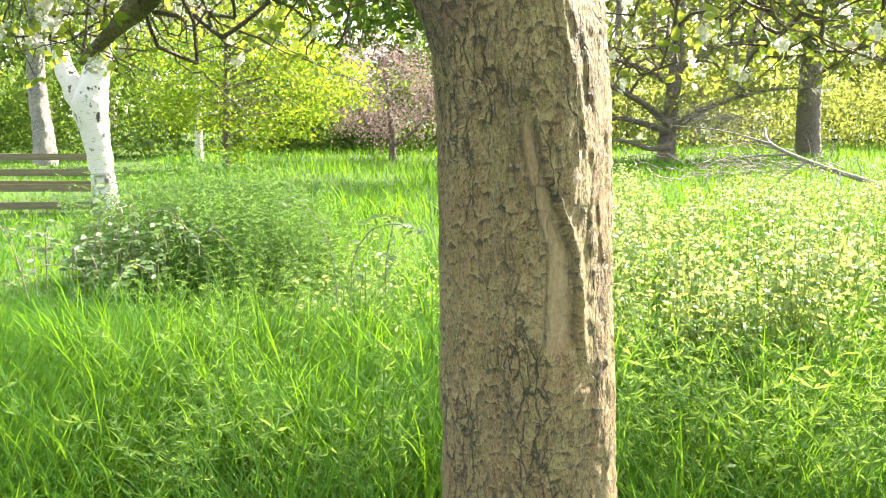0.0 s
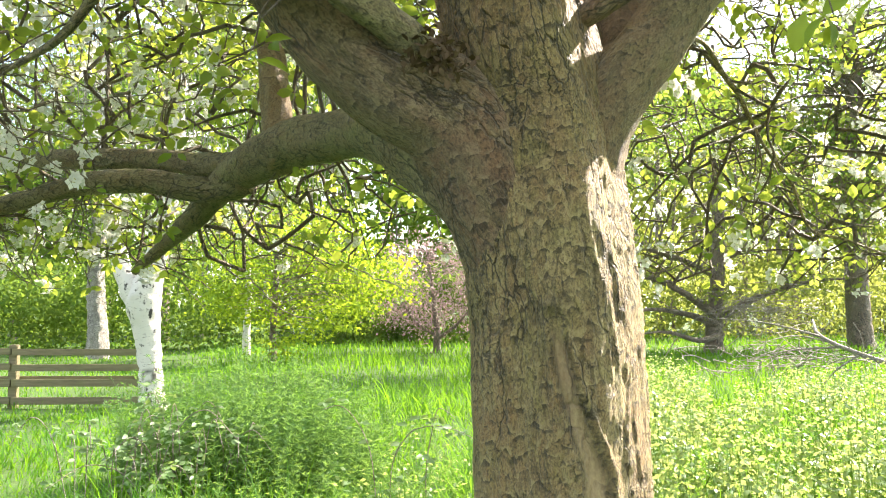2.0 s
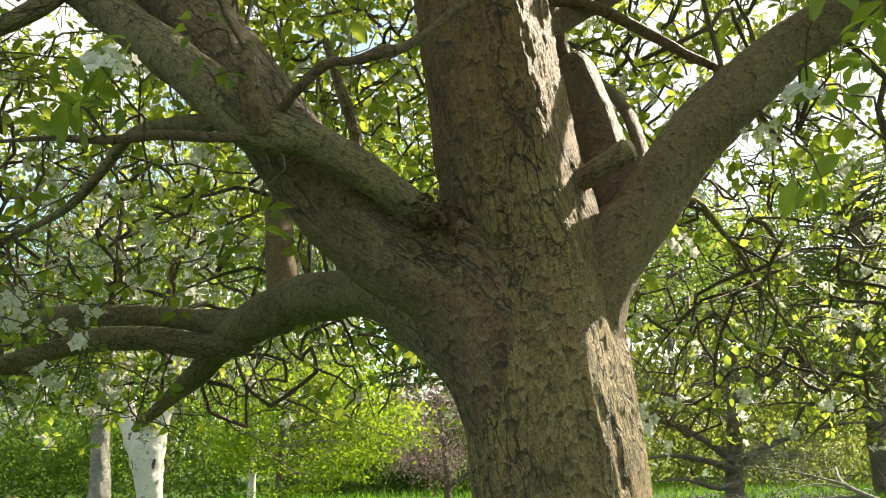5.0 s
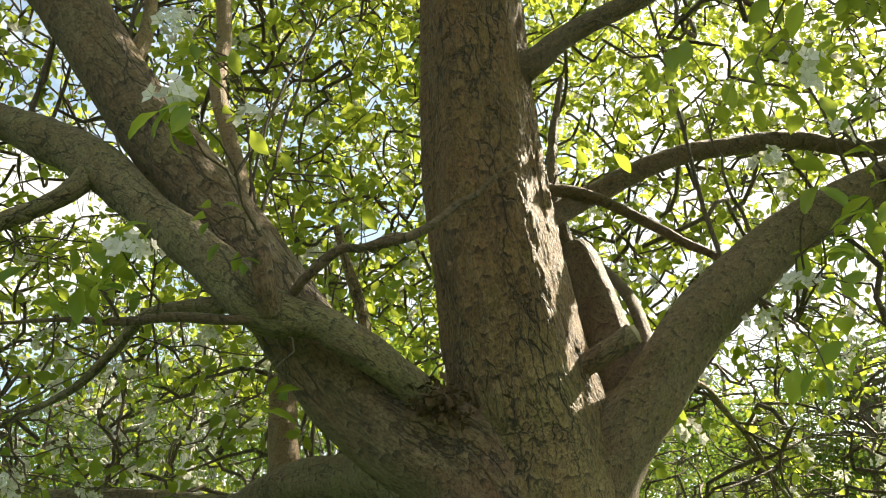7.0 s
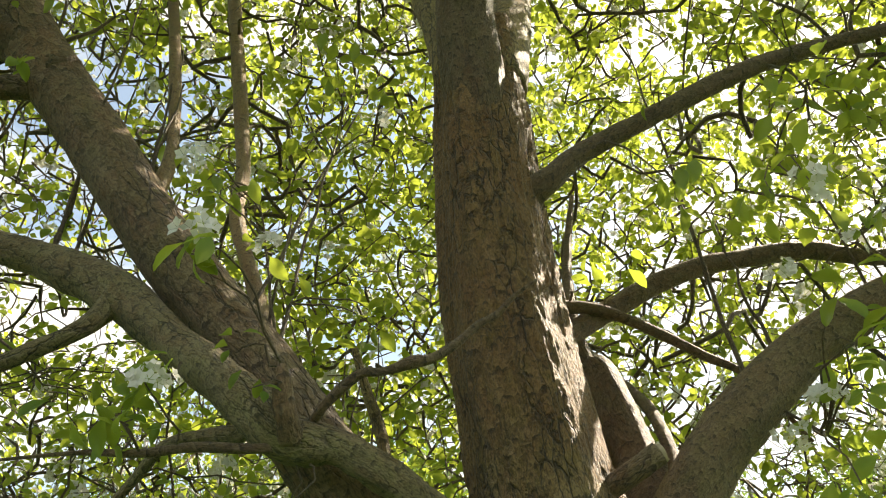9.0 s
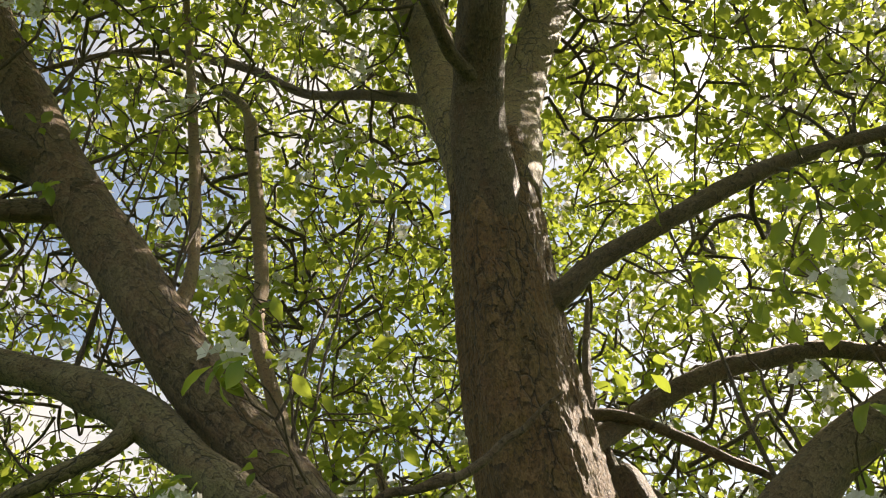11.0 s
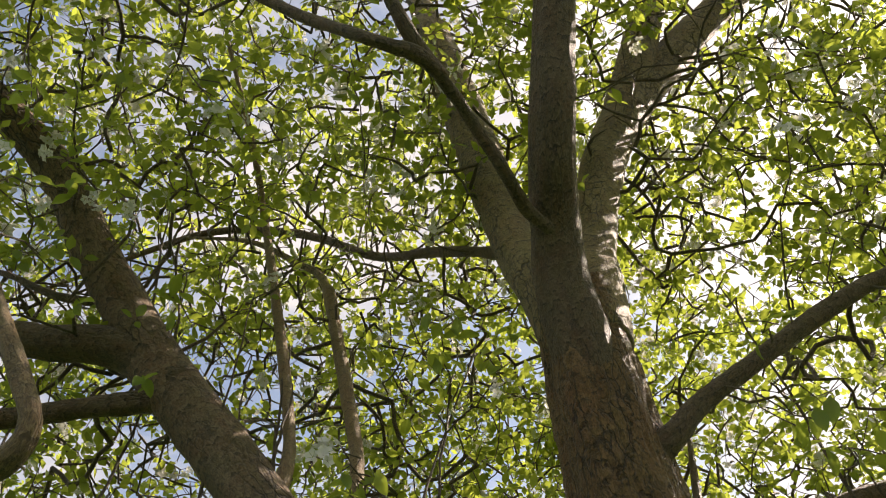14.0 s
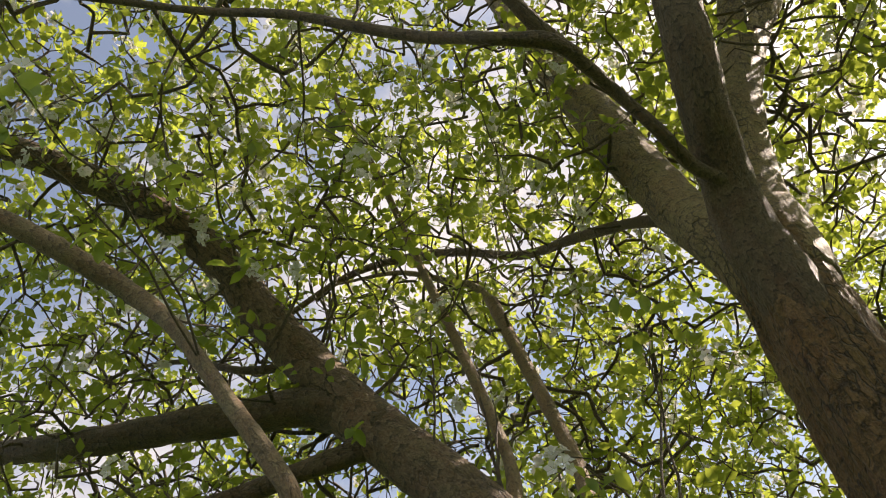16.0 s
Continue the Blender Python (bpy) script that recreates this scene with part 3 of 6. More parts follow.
limb("arching_right", [(0.44, 2.30, 5.18, 0.09), (0.58, 2.33, 5.42, 0.10), (0.79, 2.38, 5.74, 0.102), (1.11, 2.38, 6.09, 0.090), (1.42, 2.35, 6.31, 0.077), (1.75, 2.40, 6.43, 0.068), (1.97, 2.45, 6.36, 0.058), (2.22, 2.60, 6.14, 0.04), (2.6, 2.9, 5.8, 0.02)])
limb("strut", [(0.0, 1.68, 3.70, 0.04), (-0.03, 1.60, 3.71, 0.032), (-0.09, 1.50, 3.73, 0.031), (-0.13, 1.35, 3.75, 0.028), (-0.19, 1.20, 3.82, 0.026), (-0.24, 1.05, 3.83, 0.027), (-0.29, 0.93, 3.86, 0.032), (-0.33, 0.80, 3.95, 0.022), (-0.36, 0.66, 4.1, 0.012)], girth=0.72, material=DARK_BARK)
limb("overhead", [(-0.23, 1.06, 3.83, 0.03), (-0.28, 0.97, 3.82, 0.031), (-0.35, 0.92, 3.82, 0.027), (-0.43, 0.88, 3.85, 0.025), (-0.59, 0.86, 4.01, 0.025), (-0.77, 0.79, 4.17, 0.023), (-0.95, 0.71, 4.32, 0.021), (-1.22, 0.61, 4.49, 0.019), (-1.54, 0.42, 4.63, 0.016), (-1.87, 0.22, 4.73, 0.012)], girth=0.72, material=DARK_BARK)
limb("cross_left", [(-0.13, 2.12, 4.2, 0.07), (-0.17, 2.20, 4.29, 0.048), (-0.35, 2.45, 4.66, 0.041), (-0.61, 2.70, 5.02, 0.042), (-0.99, 2.95, 5.39, 0.042), (-1.37, 3.05, 5.79, 0.041), (-1.72, 3.05, 5.99, 0.038), (-2.12, 3.00, 6.05, 0.033), (-2.44, 2.90, 5.87, 0.028), (-2.87, 2.80, 5.62, 0.020), (-3.3, 2.7, 5.4, 0.012)], girth=0.64, material=DARK_BARK)
limb("reaching_right", [(0.04, 1.99, 3.05, 0.075), (0.12, 1.97, 3.11, 0.056), (0.19, 1.95, 3.15, 0.044), (0.28, 1.95, 3.23, 0.038), (0.49, 1.97, 3.36, 0.036), (0.75, 2.00, 3.52, 0.034), (0.96, 2.02, 3.62, 0.031), (1.31, 2.05, 3.73, 0.026), (1.72, 2.10, 3.84, 0.019), (2.3, 2.2, 3.9, 0.010)], girth=0.84, material=DARK_BARK)
limb("back_right", [(0.06, 2.14, 2.7, 0.07), (0.14, 2.25, 2.77, 0.052), (0.29, 2.38, 2.90, 0.046), (0.45, 2.45, 3.02, 0.044), (0.67, 2.50, 3.14, 0.043), (0.88, 2.55, 3.20, 0.042), (1.09, 2.60, 3.25, 0.041), (1.38, 2.65, 3.23, 0.037), (1.73, 2.70, 3.33, 0.029), (2.4, 2.9, 3.3, 0.015)], girth=0.78, material=DARK_BARK)
limb("sagging_right", [(0.08, 2.15, 2.93, 0.04), (0.18, 2.30, 2.93, 0.026), (0.34, 2.35, 2.92, 0.023), (0.50, 2.40, 2.86, 0.020), (0.63, 2.40, 2.77, 0.017), (0.75, 2.40, 2.69, 0.013), (0.9, 2.45, 2.5, 0.007)], girth=0.85, material=DARK_BARK)
limb("low_right", [(0.22, 2.20, 1.6, 0.08), (0.25, 2.20, 1.84, 0.10), (0.30, 2.19, 2.03, 0.096), (0.36, 2.18, 2.13, 0.090), (0.44, 2.18, 2.23, 0.084), (0.55, 2.18, 2.38, 0.079), (0.68, 2.18, 2.52, 0.076), (0.85, 2.20, 2.67, 0.071), (1.01, 2.20, 2.77, 0.064), (1.18, 2.20, 2.85, 0.058), (1.41, 2.20, 2.94, 0.049), (2.0, 2.3, 3.1, 0.03), (2.7, 2.4, 3.2, 0.015)], material=SMOOTH_BARK)
limb("stub_right", [(0.2, 2.15, 2.27, 0.036), (0.27, 2.10, 2.29, 0.030), (0.33, 2.06, 2.315, 0.028), (0.39, 2.05, 2.35, 0.028)], material=RED_BARK, lump=0.12, label="short broken branch stub")
limb("broken_upright", [(0.36, 2.26, 2.08, 0.06), (0.42, 2.35, 2.24, 0.080), (0.40, 2.42, 2.40, 0.078), (0.35, 2.46, 2.60, 0.068), (0.315, 2.48, 2.76, 0.060), (0.30, 2.49, 2.79, 0.052), (0.29, 2.50, 2.81, 0.030)], material=DARK_BARK, lump=0.12, label="broken-off upright limb with rough grey-brown bark")
limb("broken_upright_leader", [(0.31, 2.50, 2.66, 0.032), (0.275, 2.53, 2.86, 0.026), (0.255, 2.58, 3.05, 0.023), (0.27, 2.68, 3.32, 0.018), (0.33, 2.8, 3.7, 0.010)], material=DARK_BARK)
limb("back_thin", [(0.46, 2.24, 2.30, 0.03), (0.48, 2.38, 2.46, 0.021), (0.47, 2.60, 2.69, 0.021), (0.43, 2.90, 2.92, 0.019), (0.36, 3.20, 3.19, 0.016), (0.3, 3.7, 3.5, 0.01)], material=DARK_BARK)
limb("front_left", [(-0.02, 2.14, 2.03, 0.08), (-0.09, 2.06, 2.12, 0.062), (-0.17, 1.95, 2.205, 0.048), (-0.27, 1.85, 2.265, 0.047), (-0.37, 1.82, 2.32, 0.051), (-0.49, 1.80, 2.345, 0.066), (-0.58, 1.80, 2.43, 0.060), (-0.72, 1.82, 2.55, 0.058), (-0.90, 1.88, 2.71, 0.062), (-1.06, 1.94, 2.86, 0.070), (-1.23, 1.97, 2.96, 0.066), (-1.40, 2.0, 3.05, 0.060), (-1.7, 2.0, 3.15, 0.05), (-2.2, 1.95, 3.3, 0.035), (-2.8, 1.9, 3.3, 0.018)], girth=0.93, lump=0.15, label="grey knobbly limb with rough lichen patches", material=LICHEN_BARK)
limb("front_left_spur", [(-1.03, 1.92, 2.83, 0.042), (-1.06, 1.88, 2.74, 0.030), (-1.10, 1.86, 2.69, 0.024), (-1.22, 1.85, 2.63, 0.022), (-1.39, 1.85, 2.56, 0.017), (-1.7, 1.85, 2.5, 0.01)], material=LICHEN_BARK)
limb("front_left_stub", [(-0.465, 1.77, 2.33, 0.034), (-0.47, 1.71, 2.37, 0.023), (-0.475, 1.69, 2.43, 0.018), (-0.48, 1.69, 2.475, 0.012)], material=RED_BARK, lump=0.14, label="short broken twig stub")
limb("drooping_left", [(-0.56, 1.8, 2.38, 0.036), (-0.62, 1.82, 2.37, 0.027), (-0.70, 1.85, 2.38, 0.022), (-0.82, 1.90, 2.38, 0.020), (-0.91, 1.95, 2.31, 0.017), (-1.02, 2.00, 2.23, 0.014), (-1.20, 2.10, 2.19, 0.010), (-1.5, 2.2, 2.1, 0.005)], girth=0.78, lump=0.14, material=LICHEN_BARK)
limb("level_twig", [(-0.47, 1.79, 2.32, 0.018), (-0.56, 1.75, 2.305, 0.012), (-0.68, 1.74, 2.312, 0.010), (-0.80, 1.73, 2.30, 0.009), (-0.93, 1.72, 2.305, 0.006), (-1.12, 1.70, 2.29, 0.003)], lump=0.2, material=DARK_BARK)
limb("crossing_twig", [(-0.45, 1.82, 2.36, 0.018), (-0.39, 1.75, 2.40, 0.013), (-0.31, 1.72, 2.455, 0.012), (-0.25, 1.70, 2.45, 0.011), (-0.18, 1.68, 2.46, 0.014), (-0.14, 1.68, 2.465, 0.010), (-0.08, 1.68, 2.50, 0.009), (-0.03, 1.68, 2.545, 0.008), (0.01, 1.68, 2.565, 0.009), (0.06, 1.67, 2.61, 0.006), (0.11, 1.66, 2.64, 0.003)], lump=0.28, girth=0.85, material=DARK_BARK, label="thin gnarled branch crossing the trunk")
limb("main_left", [(0.16, 2.19, 1.40, 0.10), (0.11, 2.18, 1.68, 0.135), (0.04, 2.16, 1.90, 0.155), (-0.06, 2.12, 2.05, 0.148), (-0.18, 2.08, 2.12, 0.136), (-0.33, 2.03, 2.22, 0.115), (-0.46, 2.00, 2.37, 0.099), (-0.58, 1.98, 2.55, 0.092), (-0.70, 1.97, 2.71, 0.092), (-0.85, 1.96, 2.89, 0.093), (-1.00, 1.96, 3.09, 0.093), (-1.25, 1.96, 3.46, 0.102), (-1.49, 1.93, 3.80, 0.102), (-1.66, 1.84, 4.11, 0.092), (-1.79, 1.70, 4.36, 0.085), (-1.91, 1.52, 4.64, 0.077), (-2.08, 1.24, 4.83, 0.069), (-2.27, 1.00, 4.94, 0.060), (-2.54, 0.68, 5.05, 0.047), (-2.9, 0.3, 5.2, 0.025)], label="thick reddish-brown leaning limb", material=RED_BARK)
limb("left_arm", [(-1.40, 1.94, 3.70, 0.09), (-1.53, 1.91, 3.84, 0.088), (-1.68, 1.85, 3.91, 0.072), (-1.88, 1.80, 3.94, 0.067), (-2.17, 1.75, 4.01, 0.064), (-2.57, 1.70, 4.11, 0.060), (-3.05, 1.65, 4.26, 0.052), (-3.65, 1.60, 4.47, 0.035), (-4.1, 1.6, 4.6, 0.018)], material=DARK_BARK)
limb("left_arm_low", [(-1.38, 1.94, 3.66, 0.06), (-1.47, 1.92, 3.66, 0.046), (-1.62, 1.86, 3.63, 0.039), (-1.86, 1.80, 3.60, 0.035), (-2.05, 1.72, 3.56, 0.030), (-2.28, 1.65, 3.55, 0.024), (-2.8, 1.6, 3.5, 0.013)], material=DARK_BARK)
limb("left_finger", [(-1.58, 1.9, 4.0, 0.04), (-1.68, 1.85, 4.11, 0.022), (-1.95, 1.80, 4.21, 0.017), (-2.26, 1.80, 4.44, 0.012), (-2.6, 1.8, 4.6, 0.006)], material=DARK_BARK)
limb("shoot", [(-1.05, 1.97, 3.14, 0.04), (-1.02, 2.0, 3.27, 0.033), (-1.01, 2.02, 3.42, 0.027), (-1.07, 2.08, 3.75, 0.027), (-1.17, 2.12, 4.26, 0.025), (-1.28, 2.12, 4.85, 0.021), (-1.30, 1.92, 5.2, 0.018), (-1.36, 1.62, 5.68, 0.012)], relief=0.002, material=PALE_BARK, label="straight pale upright shoot", girth=0.82)
limb("shoot", [(-0.63, 2.05, 2.65, 0.05), (-0.72, 2.15, 2.95, 0.034), (-0.83, 2.20, 3.27, 0.031), (-0.87, 2.30, 3.55, 0.032), (-0.93, 2.36, 3.87, 0.034), (-1.07, 2.45, 4.62, 0.037)], relief=0.002, material=PALE_BARK, label="straight pale upright shoot with a cut top", girth=0.82)
limb("shoot_side", [(-1.05, 2.44, 4.52, 0.028), (-1.12, 2.46, 4.75, 0.024), (-1.26, 2.50, 4.93, 0.021), (-1.57, 2.55, 5.26, 0.016), (-2.0, 2.6, 5.5, 0.008)], relief=0.002, girth=0.82)
limb("low_left", [(0.1, 2.2, 1.7, 0.10), (0.0, 2.2, 1.87, 0.12), (-0.11, 2.26, 1.98, 0.116), (-0.25, 2.40, 2.08, 0.097), (-0.42, 2.60, 2.11, 0.081), (-0.61, 2.80, 2.12, 0.081), (-0.80, 2.98, 2.09, 0.078), (-0.95, 3.10, 2.03, 0.060), (-1.12, 3.25, 1.92, 0.045), (-1.29, 3.40, 1.83, 0.030), (-1.45, 3.50, 1.73, 0.015)], lump=0.10, label="low dark spreading limb with a cut end", material=LICHEN_BARK)
limb("low_left_upper", [(-0.74, 2.92, 2.1, 0.07), (-0.86, 3.02, 2.09, 0.052), (-0.98, 3.10, 2.10, 0.046), (-1.19, 3.20, 2.14, 0.043), (-1.46, 3.30, 2.17, 0.042), (-1.75, 3.40, 2.19, 0.040), (-2.05, 3.50, 2.19, 0.034), (-2.50, 3.60, 2.19, 0.024), (-3.0, 3.8, 2.15, 0.012)], material=LICHEN_BARK)
limb("low_left_lower", [(-0.86, 3.03, 2.04, 0.06), (-0.95, 3.08, 2.01, 0.051), (-1.09, 3.10, 2.02, 0.048), (-1.26, 3.10, 2.05, 0.046), (-1.48, 3.10, 2.04, 0.042), (-1.65, 3.10, 2.00, 0.037), (-1.81, 3.10, 1.96, 0.033), (-2.07, 3.10, 1.89, 0.024), (-2.6, 3.1, 1.85, 0.012)], material=LICHEN_BARK)
limb("cut_upright", [(-0.65, 2.84, 2.06, 0.07), (-0.68, 2.86, 2.15, 0.060), (-0.70, 2.88, 2.27, 0.052), (-0.72, 2.90, 2.42, 0.047), (-0.735, 2.90, 2.52, 0.04)], material=PALE_BARK, label="cut-off upright limb with a pale top")
limb("near_left", [(-2.2, 1.95, 3.28, 0.036), (-1.9, 1.5, 3.12, 0.045), (-1.6, 1.22, 2.92, 0.046), (-1.36, 1.09, 2.80, 0.042), (-1.19, 1.04, 2.74, 0.034), (-1.12, 1.0, 2.79, 0.026), (-1.17, 0.97, 2.92, 0.0245), (-1.27, 0.93, 3.12, 0.0255), (-1.41, 0.90, 3.38, 0.028), (-1.53, 0.84, 3.54, 0.030), (-1.65, 0.68, 3.65, 0.034), (-1.77, 0.54, 3.74, 0.032), (-1.99, 0.34, 3.89, 0.026), (-2.4, 0.0, 4.0, 0.015)], girth=0.86, lump=0.11, material=SUNNY_BARK, label="bare pale sunlit branch, smooth bark")
limb("hanging_right", [(0.36, 2.2, 2.12, 0.032), (0.44, 2.30, 2.22, 0.018), (0.55, 2.44, 2.34, 0.014), (0.68, 2.60, 2.37, 0.013), (0.80, 2.82, 2.33, 0.012), (0.90, 3.00, 2.30, 0.013), (1.04, 3.18, 2.15, 0.011), (1.17, 3.30, 2.04, 0.011), (1.27, 3.40, 1.87, 0.009), (1.45, 3.5, 1.83, 0.008), (1.66, 3.60, 1.77, 0.007), (2.00, 3.70, 1.68, 0.004)], lump=0.2, girth=0.7)
limb("crotch_right", [(0.26, 2.22, 1.92, 0.085), (0.33, 2.24, 2.06, 0.085), (0.38, 2.29, 2.18, 0.078), (0.41, 2.36, 2.27, 0.06)], material=SMOOTH_BARK)
limb("short_upright", [(-0.33, 2.3, 2.2, 0.03), (-0.35, 2.45, 2.4, 0.02), (-0.38, 2.50, 2.6, 0.020), (-0.43, 2.50, 2.75, 0.017), (-0.48, 2.50, 2.92, 0.012)])
limb("back", [(0.1, 2.22, 2.2, 0.11), (0.16, 2.6, 2.5, 0.08), (0.25, 3.2, 2.9, 0.065), (0.4, 4.0, 3.2, 0.05), (0.7, 4.8, 3.4, 0.035), (0.9, 5.6, 3.4, 0.015)])


# sawn and broken ends
def cut_end(key, label):
    rows = BOUGHS[key]
    end, before = np.array(rows[-1][:3]), np.array(rows[-2][:3])
    tan, r = unit(end - before), rows[-1][3]
    bm = bmesh.new()
    bmesh.ops.create_cone(bm, cap_ends=True, segments=22, radius1=r * 1.0, radius2=r * 0.86, depth=r * 0.36)
    for q in bm.verts:
        q.co.z += 0.1 * r * math.sin(q.co.x / r * 5) * (q.co.z > 0)
    ob = part("cut_face", bm, m_cut, apple_tree, label)
    ob.matrix_basis = Matrix.Translation(Vector(end + tan * r * 0.18)) @ Vector(tan).to_track_quat("Z", "Y").to_matrix().to_4x4()


cut_end("cut_upright", "pale sawn end")
cut_end("shoot", "pale sawn end")
cut_end("stub_right", "weathered broken end")

# crumbled bark and litter caught in the fork
cp = np.array([-0.09, 1.935, 2.150]) + rng.normal(size=(260, 3)) * (0.04, 0.03, 0.03)
v, f = strewn(RHOMB_V, RHOMB_F, cp, bases(random_dirs(260), random_dirs(260) + (0, 0, 1.2)), rng.uniform(0.012, 0.035, 260))
mesh_object("litter", v, f, DRY, apple_tree, label="dark crumbled bark in the fork")["kind"] = "stuff"

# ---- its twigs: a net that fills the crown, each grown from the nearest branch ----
# about the camera's eye; foliage below is cleared as seen from here
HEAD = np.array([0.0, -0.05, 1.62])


def inside_crown(p):
    q = (p - np.array([0.05, 2.4, 3.7])) / np.array([4.6, 4.2, 3.3])
    r = np.linalg.norm(q, axis=1)
    d = np.linalg.norm(p - HEAD, axis=1)
    lift = (p[:, 2] - HEAD[2]) / d
    low = 1.95 - 0.28 * np.clip((np.abs(p[:, 0] + 0.1) - 0.9) / 1.5, 0, 1)
    gap = 2.50 + 1.05 * np.clip(lift, 0, 1)
    # the open side towards the sun, where light falls in on the trunk
    rel = p - np.array([0.3, 2.2, 1.6])
    across = rel[:, 0] * math.cos(sa) - rel[:, 1] * math.sin(sa)
    along = rel[:, 0] * math.sin(sa) + rel[:, 1] * math.cos(sa)
    rise = rel[:, 2] - along * math.tan(se)
    shut = (np.abs(across - 0.05) > 0.30) | (along < 0.2) | (rise > 1.5) | (rise < -1.3)
    back = (p[:, 1] < 5.0) | (rng.random(len(p)) < 0.4)
    thin = (along < 2.3) | (rise > 0.2) | (rng.random(len(p)) < np.where(p[:, 2] > 3.3, 0.6, 0.3))
    skirt = (p[:, 2] > 3.0) | ((p[:, 1] < 4.9) & (rng.random(len(p)) < 0.6))
    return (r < 1) & (p[:, 1] > -0.4) & (r > 0.25) & (p[:, 2] > low) & (d > gap) & shut & thin & back & skirt



def in_shaft(p, half=0.17):
    """The clear shaft through which sun falls on one edge of the trunk."""
    rel = p - np.array([0.3, 2.2, 1.6])
    across = rel[:, 0] * math.cos(sa) - rel[:, 1] * math.sin(sa)
    along = rel[:, 0] * math.sin(sa) + rel[:, 1] * math.cos(sa)
    rise = rel[:, 2] - along * math.tan(se)
    return (np.abs(across - 0.05) < half) & (along > 0.15) & (rise < 1.45) & (rise > -1.2)


# spheres strung along one line of sight from the camera
GAPS = (((0.78, 2.32, 4.03), 0.27), ((1.05, 3.16, 4.85), 0.40), ((1.34, 4.06, 5.74), 0.55))


def in_gap(p):
    return np.any([np.linalg.norm(p - np.array(q), axis=1) < r for q, r in GAPS], axis=0)


TARGETS = 20000
pool = rng.uniform((-4.5, -1.8, 1.6), (4.7, 6.6, 7.0), size=(230000, 3))
pool = pool[inside_crown(pool)][:TARGETS]
skirt_r = rng.uniform((0.55, 2.7, 1.66), (2.9, 4.6, 3.1), size=(680, 3))
skirt_l = np.vstack([rng.uniform((-3.2, 2.9, 1.80), (-0.4, 4.6, 3.0), size=(260, 3)), rng.uniform((-2.2, 3.2, 1.72), (-0.45, 3.9, 2.0), size=(90, 3))])
fill_r = rng.uniform((0.9, 1.6, 3.0), (3.6, 4.2, 5.4), size=(520, 3))
fill_r = fill_r[np.abs((fill_r[:, 0] - 0.3) * math.cos(sa) - (fill_r[:, 1] - 2.2) * math.sin(sa)) > 0.45]
fill_r = fill_r[np.linalg.norm(fill_r - HEAD, axis=1) > 2.9]
az, lift, reach_m = rng.uniform(0.27, 0.66, 170), rng.uniform(0.28, 0.80, 170), rng.uniform(3.2, 5.6, 170)
fill_c = HEAD + np.stack([np.sin(az) * np.cos(lift), np.cos(az) * np.cos(lift), np.sin(lift)], 1) * reach_m[:, None]
fill_n = rng.uniform((0.8, 1.7, 2.35), (2.3, 2.9, 3.7), size=(190, 3))
fill_n = fill_n[np.linalg.norm(fill_n - HEAD, axis=1) > 2.0]
az, lift, reach_m = rng.uniform(-0.38, 0.03, 420), rng.uniform(0.22, 0.72, 420), rng.uniform(3.4, 5.8, 420)
fill_b = HEAD + np.stack([np.sin(az) * np.cos(lift), np.cos(az) * np.cos(lift), np.sin(lift)], 1) * reach_m[:, None]
az, lift, reach_m = rng.uniform(-1.15, -0.55, 200), rng.uniform(0.62, 1.05, 200), rng.uniform(3.1, 4.8, 200)
fill_l = HEAD + np.stack([np.sin(az) * np.cos(lift), np.cos(az) * np.cos(lift), np.sin(lift)], 1) * reach_m[:, None]
fill_s = np.vstack([rng.uniform((0.5, 3.0, 2.2), (2.5, 5.4, 3.8), size=(340, 3)), rng.uniform((0.7, 3.2, 2.5), (3.2, 6.0, 4.6), size=(170, 3))])
pool = np.vstack([pool, fill_s, fill_l, fill_b, fill_r, fill_c, fill_n, skirt_r, skirt_l])
pool = pool[~in_shaft(pool)]
starts = np.vstack([spline(p, 0.06)[2:, :3] for p in BOUGHS.values()])
pool = pool[np.argsort([np.min(np.sum((starts - q) ** 2, axis=1)) for q in pool])]
nodes = np.zeros((len(starts) + 300000, 3))
nodes[:len(starts)] = starts
heading = np.zeros_like(nodes)
heading[:len(starts)] = np.vstack([unit(np.gradient(spline(p, 0.06)[:, :3], axis=0))[2:] for p in BOUGHS.values()])
count, paths = len(starts), []
for q in pool:
    d2 = np.sum((nodes[:count] - q) ** 2, axis=1)
    near = int(np.argmin(d2 * (1 + 0.25 * rng.random(count))))
    length = math.sqrt(d2[near])
    if length < 0.07:
        continue
    k = max(2, int(length / 0.07))
    t = np.linspace(0, 1, k + 1)[:, None]
    a = nodes[near]
    side = rng.normal(size=3) * length * 0.16
    sag = np.array([0, 0, 1.0]) * length * rng.uniform(-0.10, 0.22)
    bend = np.sin(t * np.pi) * (side + sag) + np.cumsum(rng.normal(size=(k + 1, 3)), axis=0) * 0.010 * np.sin(t * np.pi)
    bend = bend + heading[near] * length * 1.1 * t * (1 - t) ** 2
    pts = a + (q - a) * t + bend + rng.normal(size=(k + 1, 3)) * 0.006 * (t > 0)
    ids = np.arange(count, count + k)
    nodes[ids] = pts[1:]
    heading[ids] = unit(np.gradient(pts, axis=0))[1:]
    paths.append((near, ids))
    count += k
load = np.ones(count)
for near, ids in reversed(paths):
    w = 0.0
    for i in ids[::-1]:
        w = max(w, 0) + (load[i] - 1)
        load[i] = 1 + w
    load[near] += 1 + w
twig_lines, spur_at, spur_dir = [], [], []
